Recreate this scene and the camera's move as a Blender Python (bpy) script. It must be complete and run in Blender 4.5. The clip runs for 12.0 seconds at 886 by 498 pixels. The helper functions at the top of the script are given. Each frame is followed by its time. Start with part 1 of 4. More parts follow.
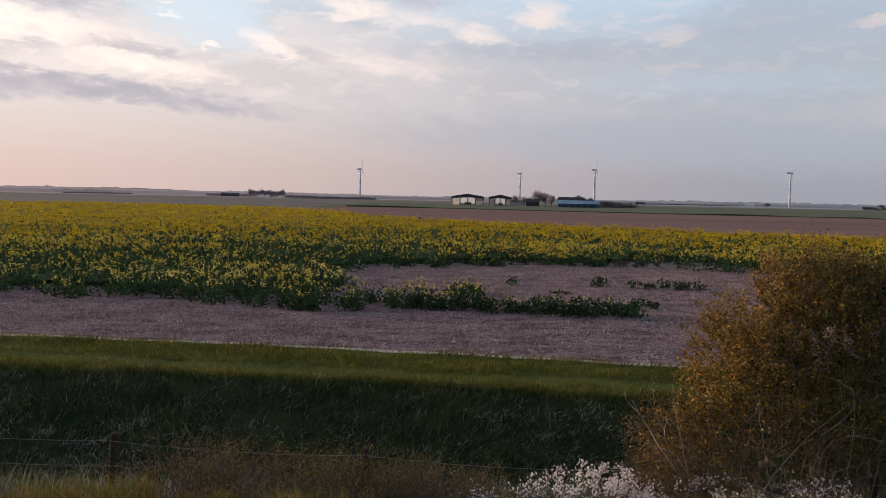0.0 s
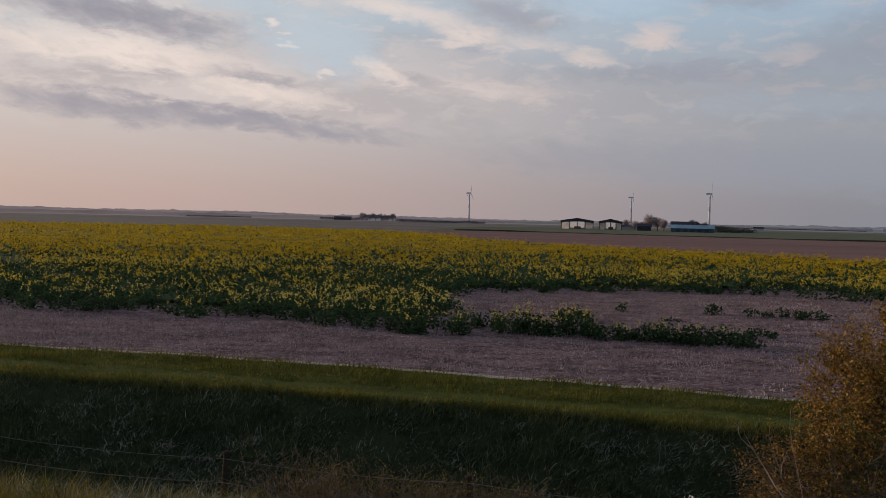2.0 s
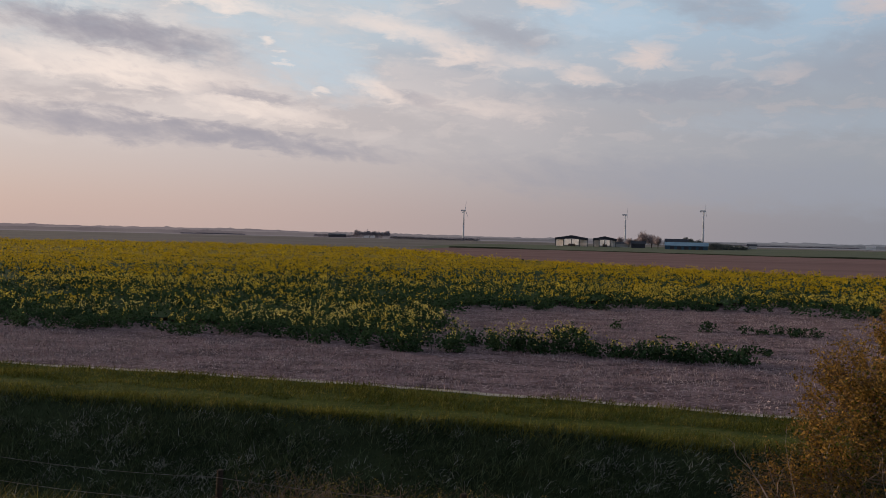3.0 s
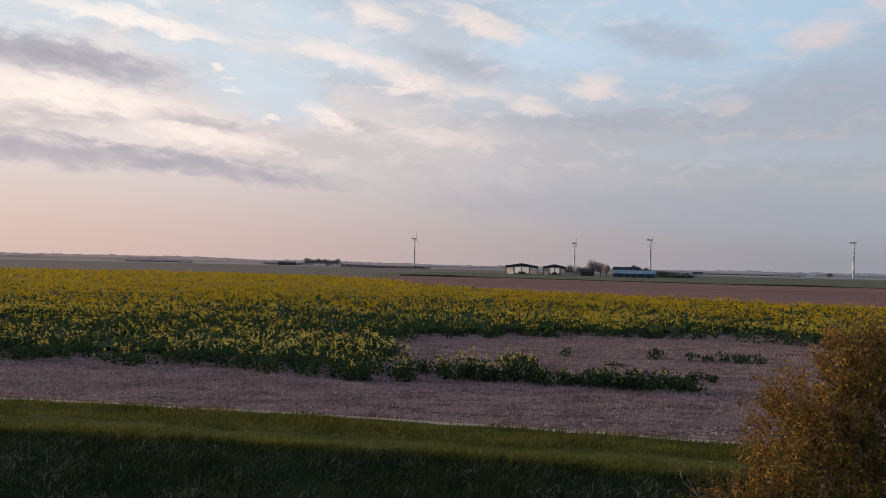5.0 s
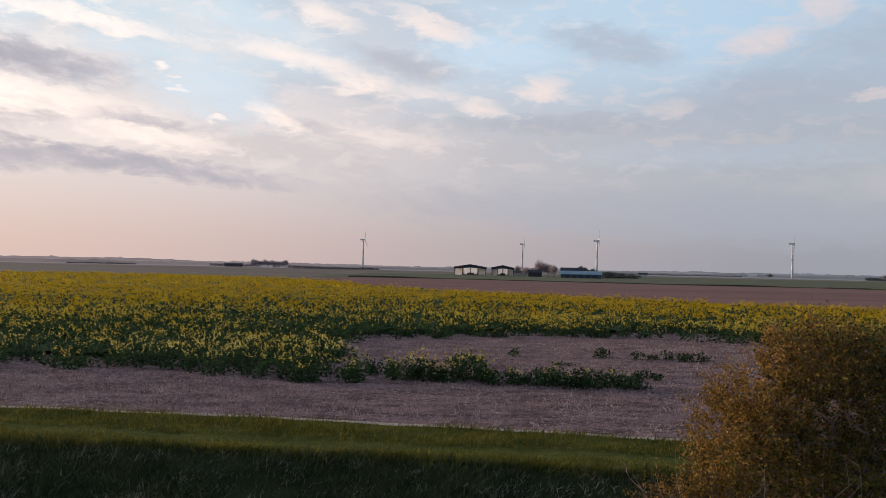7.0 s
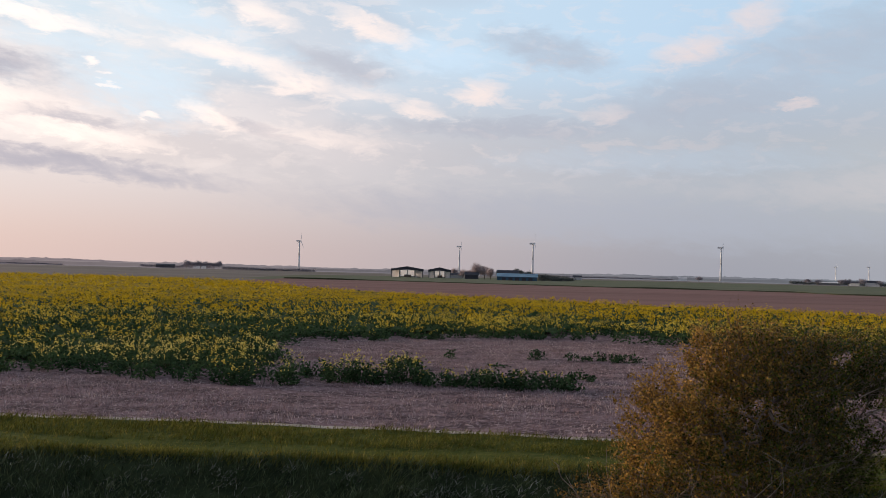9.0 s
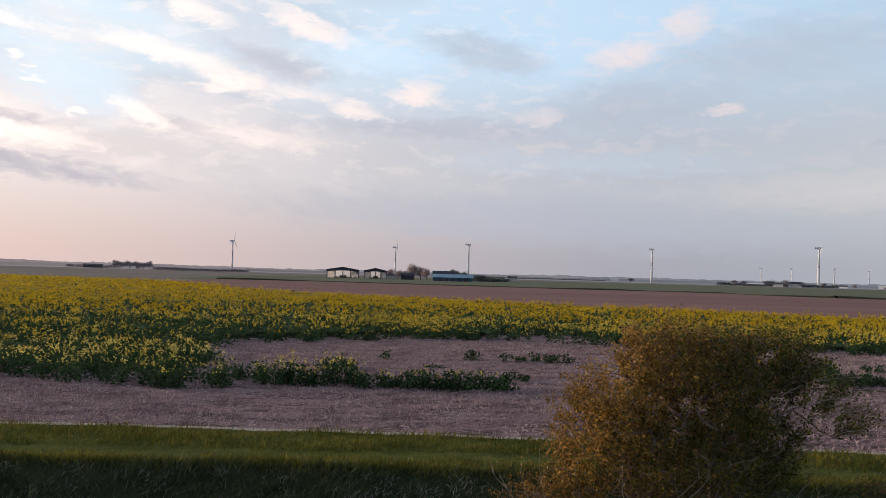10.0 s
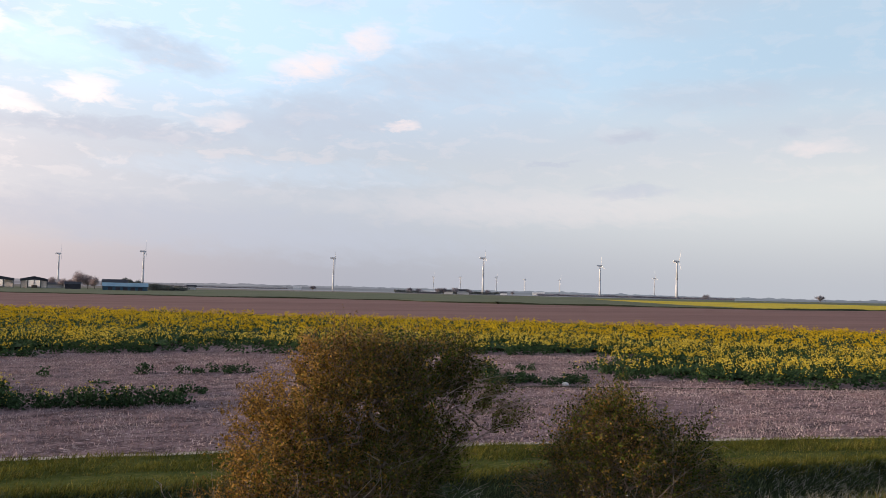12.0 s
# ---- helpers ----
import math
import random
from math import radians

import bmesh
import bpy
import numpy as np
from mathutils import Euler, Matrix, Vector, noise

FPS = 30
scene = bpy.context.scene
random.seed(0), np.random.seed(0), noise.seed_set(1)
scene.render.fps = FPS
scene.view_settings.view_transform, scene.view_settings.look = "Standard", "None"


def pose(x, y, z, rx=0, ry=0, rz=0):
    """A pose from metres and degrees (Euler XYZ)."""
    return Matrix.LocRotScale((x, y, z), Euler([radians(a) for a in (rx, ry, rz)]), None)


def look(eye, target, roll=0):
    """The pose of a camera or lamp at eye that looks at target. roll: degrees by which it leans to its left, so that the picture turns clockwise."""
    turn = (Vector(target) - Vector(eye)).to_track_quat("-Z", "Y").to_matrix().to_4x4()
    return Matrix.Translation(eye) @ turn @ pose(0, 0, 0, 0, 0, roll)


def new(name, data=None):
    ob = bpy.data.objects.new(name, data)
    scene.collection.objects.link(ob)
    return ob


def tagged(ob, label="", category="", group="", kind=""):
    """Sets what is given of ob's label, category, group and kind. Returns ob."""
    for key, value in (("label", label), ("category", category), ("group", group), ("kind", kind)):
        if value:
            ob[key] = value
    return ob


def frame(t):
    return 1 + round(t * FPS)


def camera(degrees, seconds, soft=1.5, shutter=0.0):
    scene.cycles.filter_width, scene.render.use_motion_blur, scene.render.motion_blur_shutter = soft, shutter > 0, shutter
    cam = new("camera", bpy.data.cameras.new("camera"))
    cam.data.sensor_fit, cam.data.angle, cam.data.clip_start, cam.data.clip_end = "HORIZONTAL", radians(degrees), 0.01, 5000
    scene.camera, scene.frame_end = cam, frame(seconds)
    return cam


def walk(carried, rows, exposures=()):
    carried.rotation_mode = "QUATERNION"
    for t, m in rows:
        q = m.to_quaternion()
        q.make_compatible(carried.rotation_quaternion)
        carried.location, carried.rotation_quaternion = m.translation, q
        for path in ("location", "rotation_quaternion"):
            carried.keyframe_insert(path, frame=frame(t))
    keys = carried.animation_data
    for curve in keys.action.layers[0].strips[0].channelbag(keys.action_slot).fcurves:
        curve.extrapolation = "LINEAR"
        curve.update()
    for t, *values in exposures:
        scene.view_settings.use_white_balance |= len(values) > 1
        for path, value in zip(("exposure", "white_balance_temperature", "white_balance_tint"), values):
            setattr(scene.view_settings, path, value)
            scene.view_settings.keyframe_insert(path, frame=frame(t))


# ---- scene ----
# ---------------------------------------------------------------- camera
EYE_Z = 4.7
cam = camera(54.72, 12.0, soft=0.6)
# seconds, x, y, z, yaw, pitch, roll (the picture leans clockwise)
PATH = [
    (0.0, 0.00, 0.0, 4.70, 0.000, -3.405, -1.20),
    (0.5, 0.00, 0.0, 4.71, 0.736, -3.440, -1.22),
    (1.0, 0.01, 0.0, 4.72, 2.861, -3.145, -1.30),
    (1.5, 0.03, 0.0, 4.73, 5.305, -2.563, -1.34),
    (2.0, 0.04, 0.0, 4.74, 7.286, -1.969, -1.34),
    (2.5, 0.04, 0.0, 4.74, 7.735, -1.352, -1.37),
    (3.0, 0.03, 0.0, 4.74, 6.940, -0.805, -1.36),
    (5.0, 0.05, 0.0, 4.74, 3.703, 1.145, -1.36),
    (5.5, 0.05, 0.0, 4.73, 2.826, 1.233, -1.35),
    (6.0, 0.05, 0.0, 4.72, 1.999, 1.254, -1.32),
    (6.5, 0.05, 0.0, 4.72, 1.123, 1.273, -1.29),
    (7.0, 0.05, 0.0, 4.72, 0.279, 1.298, -1.25),
    (9.0, 0.07, 0.0, 4.72, -3.925, 1.537, -1.48),
    (9.5, 0.07, 0.0, 4.72, -5.627, 1.627, -1.55),
    (10.0, 0.08, 0.0, 4.72, -8.199, 1.699, -1.59),
    (10.5, 0.09, 0.0, 4.72, -11.923, 1.825, -1.61),
    (11.0, 0.10, 0.0, 4.72, -16.747, 2.160, -1.65),
    (11.5, 0.11, 0.0, 4.72, -22.568, 2.524, -1.60),
    (12.0, 0.15, 0.0, 4.72, -29.184, 2.795, -1.36),
]
walk(cam, [(t, pose(x, y, z, 90 + p, 0, w) @ pose(0, 0, 0, 0, 0, -r)) for t, x, y, z, w, p, r in PATH],
     exposures=[(0.0, 0.02), (0.5, -0.05), (1.0, -0.2), (1.5, -0.38), (2.0, -0.51), (2.5, -0.56), (3.0, -0.42), (5.0, -0.16), (5.5, -0.13), (7.0, -0.05), (9.0, 0.06), (10.5, 0.24), (12.0, 0.4)])

# ---------------------------------------------------------------- world and sun
SUN_AZ, SUN_EL = -66.0, 8.0          # degrees, from the way ahead to the right; above the horizon


class Nodes:
    """Short hand for building node trees."""

    def __init__(self, tree):
        self.t = tree
        tree.nodes.clear()

    def n(self, kind, **values):
        node = self.t.nodes.new(kind)
        for k, v in values.items():
            node.inputs[k.replace("_", " ")].default_value = v
        return node

    def put(self, socket, value):
        if isinstance(value, bpy.types.NodeSocket):
            self.t.links.new(value, socket)
        else:
            socket.default_value = value

    def math(self, op, a, b=0.0, c=0.0, clamp=False):
        node = self.t.nodes.new("ShaderNodeMath")
        node.operation, node.use_clamp = op, clamp
        for s, v in zip(node.inputs, (a, b, c)):
            self.put(s, v)
        return node.outputs[0]

    def ramp(self, x, lo, hi, a=0.0, b=1.0):
        node = self.t.nodes.new("ShaderNodeMapRange")
        node.interpolation_type = "SMOOTHSTEP"
        for s, v in zip(node.inputs, (x, lo, hi, a, b)):
            self.put(s, v)
        return node.outputs[0]

    def mix(self, f, a, b, blend="MIX"):
        node = self.t.nodes.new("ShaderNodeMix")
        node.data_type, node.blend_type = "RGBA", blend
        for s, v in ((node.inputs[0], f), (node.inputs[6], a), (node.inputs[7], b)):
            if isinstance(v, tuple) and len(v) == 3:
                v = (*v, 1)
            self.put(s, v)
        return node.outputs[2]

    def noise(self, vector, scale, detail=4.0, rough=0.55, distort=0.0, dims="3D"):
        node = self.t.nodes.new("ShaderNodeTexNoise")
        node.noise_dimensions = dims
        self.put(node.inputs["Vector"], vector)
        node.inputs["Scale"].default_value, node.inputs["Detail"].default_value = scale, detail
        node.inputs["Roughness"].default_value, node.inputs["Distortion"].default_value = rough, distort
        return node.outputs["Fac"]

    def xyz(self, x, y, z):
        node = self.t.nodes.new("ShaderNodeCombineXYZ")
        for s, v in zip(node.inputs, (x, y, z)):
            self.put(s, v)
        return node.outputs[0]


def build_world():
    world = bpy.data.worlds.new("evening_sky")
    scene.world = world
    world.use_nodes = True
    N = Nodes(world.node_tree)
    way = N.n("ShaderNodeTexCoord").outputs["Generated"]
    sep = N.n("ShaderNodeSeparateXYZ")
    N.put(sep.inputs[0], way)
    az = N.math("MULTIPLY", N.math("ARCTAN2", sep.outputs[0], sep.outputs[1]), 57.2958)
    el = N.math("MULTIPLY", N.math("ARCSINE", sep.outputs[2]), 57.2958)
    # clear sky between the clouds
    sky = N.n("ShaderNodeTexSky")
    sky.sky_type, sky.sun_disc = "NISHITA", False
    sky.sun_elevation, sky.sun_rotation = radians(SUN_EL), radians(SUN_AZ)
    sky.dust_density, sky.air_density = 2.0, 1.0
    nishita = N.mix(1.0, sky.outputs[0], (0.09, 0.09, 0.09), "MULTIPLY")
    right = N.ramp(az, -30.0, 28.0)
    far_right = N.ramp(az, 15.0, 55.0)
    low = N.mix(right, (0.80, 0.60, 0.56), (0.375, 0.385, 0.45))
    low = N.mix(far_right, low, (0.44, 0.46, 0.51))
    mid = N.mix(right, (0.86, 0.75, 0.74), (0.47, 0.505, 0.58))
    mid = N.mix(far_right, mid, (0.60, 0.615, 0.63))
    top = N.mix(right, (0.74, 0.85, 0.94), (0.56, 0.74, 0.93))
    top = N.mix(far_right, top, (0.42, 0.55, 0.68))
    grad = N.mix(N.ramp(el, 0.5, 6.5), low, mid)
    grad = N.mix(N.ramp(el, 7.5, 15.0), grad, top)
    clear = N.mix(0.12, grad, nishita)
    # clouds: places bent by noise
    wide = N.xyz(N.math("MULTIPLY", az, 0.35), N.math("MULTIPLY", el, 1.0), 0.0)
    n1 = N.noise(wide, 0.35, 5.0, 0.62, dims="2D")
    n2 = N.noise(wide, 1.1, 6.0, 0.62, 0.3, dims="2D")
    n3 = N.noise(wide, 0.16, 3.0, 0.5, dims="2D")
    A = N.math("ADD", az, N.math("MULTIPLY_ADD", n1, 4.6, -2.3))
    E = N.math("ADD", el, N.math("MULTIPLY_ADD", n2, 1.7, -0.85))
    fine = N.xyz(N.math("MULTIPLY_ADD", el, 0.25, N.math("MULTIPLY", az, 0.42)), N.math("MULTIPLY_ADD", az, 0.12, el), 0.0)
    n4 = N.noise(fine, 1.3, 7.0, 0.62, 0.2, dims="2D")
    fray = N.math("MULTIPLY_ADD", n4, 2.6, -1.3)

    def bank(blobs, torn):
        total = None
        for a, e, wa, we, slope, weight in blobs:
            da = N.math("SUBTRACT", A, a)
            u = N.math("MULTIPLY", da, 1 / wa)
            v = N.math("MULTIPLY", N.math("SUBTRACT", N.math("SUBTRACT", E, e), N.math("MULTIPLY", da, slope)), 1 / we)
            d = N.math("ADD", N.math("MULTIPLY", u, u), N.math("MULTIPLY", v, v))
            b = N.ramp(N.math("MULTIPLY_ADD", fray, torn, d), 1.6, -0.35, 0.0, weight)
            total = b if total is None else N.math("MAXIMUM", total, b)
        return total
    bright = bank(BRIGHT_CLOUDS, 1.0)
    dark = bank(DARK_CLOUDS, 0.5)
    gaps = bank(CLEAR_GAPS, 0.6)
    closed = N.math("SUBTRACT", 1.0, gaps)
    clear = N.mix(N.math("MULTIPLY", gaps, 0.8), clear, top)
    streaks = N.math("MULTIPLY", N.ramp(n2, 0.50, 0.66), N.ramp(el, 4.0, 9.0))
    broken = N.math("MULTIPLY", N.ramp(n3, 0.42, 0.62), N.ramp(el, 5.0, 11.0))
    cream = N.mix(right, (1.32, 1.12, 1.00), (0.84, 0.69, 0.66))
    grey = N.mix(right, (0.44, 0.42, 0.49), (0.43, 0.46, 0.54))
    c = N.mix(N.math("MULTIPLY", N.math("MULTIPLY", broken, closed), 0.30), clear, grey)
    c = N.mix(N.math("MULTIPLY", N.math("MULTIPLY", streaks, closed), N.ramp(az, 5.0, 40.0, 0.22, 0.08)), c, cream)
    veil = N.math("MULTIPLY", N.ramp(n1, 0.36, 0.60), N.math("MULTIPLY", N.ramp(az, 8.0, -16.0), N.math("MULTIPLY", N.ramp(el, 4.5, 8.0), N.ramp(el, 22.0, 10.0))))
    c = N.mix(N.math("MULTIPLY", N.math("MULTIPLY", veil, closed), 0.6), c, N.mix(right, (1.02, 0.90, 0.85), (0.72, 0.66, 0.68)))
    c = N.mix(dark, c, grey)
    c = N.mix(N.math("MULTIPLY", bright, N.ramp(n4, 0.30, 0.62, 0.5, 1.0)), c, cream)
    # the ground's haze below the horizon
    c = N.mix(N.ramp(el, -0.3, -6.0), c, (0.12, 0.11, 0.10))
    # behind the camera and overhead the cloud cover goes on, darker away from the sunset
    behind = N.ramp(sep.outputs[1], 0.35, -0.5)
    c = N.mix(N.math("MULTIPLY", behind, 0.85), c, (0.185, 0.22, 0.30))
    over = N.ramp(el, 28.0, 60.0)
    c = N.mix(N.math("MULTIPLY", over, 0.85), c, (0.195, 0.245, 0.34))
    bg = N.n("ShaderNodeBackground", Strength=1.0)
    N.put(bg.inputs[0], c)
    out = N.n("ShaderNodeOutputWorld")
    N.put(out.inputs[0], bg.outputs[0])


# azimuth, elevation, half width, half height, slope, weight
BRIGHT_CLOUDS = [
    (-24.0, 14.7, 6.2, 0.62, -0.10, 0.9), (-9.6, 13.3, 4.6, 0.8, -0.20, 0.85), (-6.0, 12.1, 3.0, 0.85, -0.12, 0.95), (-8.3, 16.3, 2.6, 0.75, -0.25, 0.85),
    (-1.3, 15.9, 3.2, 0.75, -0.36, 0.9), (-27.5, 9.9, 8.0, 1.15, -0.07, 0.95), (-19.0, 8.0, 4.6, 0.6, -0.14, 0.75), (-11.3, 9.6, 2.4, 0.6, -0.30, 0.95),
    (-4.5, 8.6, 5.0, 0.65, -0.06, 0.55), (6.0, 12.0, 1.7, 0.8, 0.0, 0.95), (1.6, 10.75, 1.7, 0.5, -0.08, 0.8), (20.2, 14.5, 2.3, 0.95, 0.2, 0.9),
    (23.7, 16.3, 1.8, 1.1, 0.2, 0.8), (26.0, 10.95, 1.2, 0.32, 0.15, 0.75), (53.2, 9.3, 2.4, 0.6, 0.0, 0.45), (-19.0, 12.3, 0.6, 0.28, 0.0, 0.8),
    (-17.5, 11.0, 0.9, 0.22, 0.0, 0.8), (-15.4, 9.4, 0.5, 0.28, 0.0, 0.8), (-17.9, 11.7, 0.6, 0.22, 0.0, 0.7), (-1.5, 11.6, 2.6, 0.5, -0.1, 0.5),
    (14.0, 10.6, 2.0, 0.5, 0.1, 0.4), (-27.0, 16.6, 5.0, 0.6, -0.1, 0.6), (36.0, 5.6, 14.0, 1.2, 0.0, 0.25),
]
CLEAR_GAPS = [
    (-16.3, 11.2, 5.0, 2.2, -0.22, 1.0), (-13.5, 15.6, 4.5, 0.7, -0.15, 0.8), (2.6, 14.2, 4.2, 1.2, -0.1, 0.9), (18.0, 7.6, 12.0, 1.0, 0.0, 0.25), (-20.0, 13.2, 4.0, 0.6, -0.1, 0.8),
]
DARK_CLOUDS = [
    (-28.0, 12.1, 7.0, 1.15, -0.07, 0.95), (-20.3, 8.95, 3.8, 0.55, -0.12, 0.7), (-21.5, 6.25, 12.0, 0.72, -0.083, 0.85), (-28.5, 6.5, 7.5, 1.0, -0.06, 0.8),
    (-3.0, 13.4, 3.6, 0.8, -0.2, 0.55), (-8.6, 9.0, 2.8, 0.45, -0.2, 0.6), (8.0, 9.6, 9.0, 0.7, 0.0, 0.6), (20.0, 11.2, 7.5, 1.6, 0.1, 0.55),
    (10.8, 14.6, 4.0, 1.3, -0.2, 0.6), (30.0, 14.5, 8.0, 2.0, 0.0, 0.5), (46.0, 12.8, 6.0, 0.9, 0.0, 0.4), (14.0, 3.7, 20.0, 1.7, -0.04, 0.62),
    (40.7, 10.4, 1.9, 0.5, 0.05, 0.8), (36.1, 8.5, 1.4, 0.18, 0.0, 0.7), (42.0, 6.75, 2.4, 0.5, 0.0, 0.65), (51.1, 10.3, 1.0, 0.35, 0.0, 0.55),
]
build_world()

sun = new("sun", bpy.data.lights.new("sun", "SUN"))
sun.data.energy, sun.data.angle, sun.data.color = 3.6, radians(10), (1.0, 0.75, 0.54)
_a, _e = radians(SUN_AZ), radians(SUN_EL)
sun.matrix_world = look((math.sin(_a) * math.cos(_e) * 60, math.cos(_a) * math.cos(_e) * 60, math.sin(_e) * 60), (0, 0, 0))

# ---------------------------------------------------------------- materials
def surface(name, colours, scale=3.0, rough=0.9, bump=0.3, fine=40.0, island=0.0, lit_through=0.0, object_random=0.0, metal=0.0, spec=0.03, stretch=None):
    """A rough natural surface: two or three colours mixed by noise at two sizes, with grain and relief."""
    m = bpy.data.materials.new(name)
    m.use_nodes = True
    N = Nodes(m.node_tree)
    at = N.n("ShaderNodeTexCoord").outputs["Object"]
    if stretch:
        vm = N.n("ShaderNodeVectorMath")
        vm.operation = "MULTIPLY"
        N.put(vm.inputs[0], at)
        vm.inputs[1].default_value = stretch
        at = vm.outputs[0]
    big = N.noise(at, scale, 4.0, 0.6)
    small = N.noise(at, fine, 3.0, 0.6)
    f = N.math("ADD", N.math("MULTIPLY", big, 0.65), N.math("MULTIPLY", small, 0.35))
    c = N.mix(N.ramp(f, 0.36, 0.62), colours[0], colours[1])
    if len(colours) > 2:
        c = N.mix(N.math("MULTIPLY", N.ramp(small, 0.52, 0.7), 0.8), c, colours[2])
    if island:
        geo = N.n("ShaderNodeNewGeometry")
        k = N.math("MULTIPLY_ADD", geo.outputs["Random Per Island"], 2 * island, 1 - island)
        c = N.mix(1.0, c, N.xyz(k, k, k), "MULTIPLY")
    if object_random:
        info = N.n("ShaderNodeObjectInfo")
        k = N.math("MULTIPLY_ADD", info.outputs["Random"], 2 * object_random, 1 - object_random)
        c = N.mix(1.0, c, N.xyz(k, k, k), "MULTIPLY")
    p = N.n("ShaderNodeBsdfPrincipled", Roughness=rough, Metallic=metal)
    p.inputs["Specular IOR Level"].default_value = spec
    N.put(p.inputs["Base Color"], c)
    if bump:
        b = N.n("ShaderNodeBump", Strength=bump, Distance=0.05)
        N.put(b.inputs["Height"], f)
        N.put(p.inputs["Normal"], b.outputs[0])
    out = N.n("ShaderNodeOutputMaterial")
    shader = p.outputs[0]
    if lit_through:
        tr = N.n("ShaderNodeBsdfTranslucent")
        N.put(tr.inputs[0], c)
        mx = N.n("ShaderNodeMixShader", Fac=lit_through)
        N.put(mx.inputs[1], shader)
        N.put(mx.inputs[2], tr.outputs[0])
        shader = mx.outputs[0]
    N.put(out.inputs[0], shader)
    return m


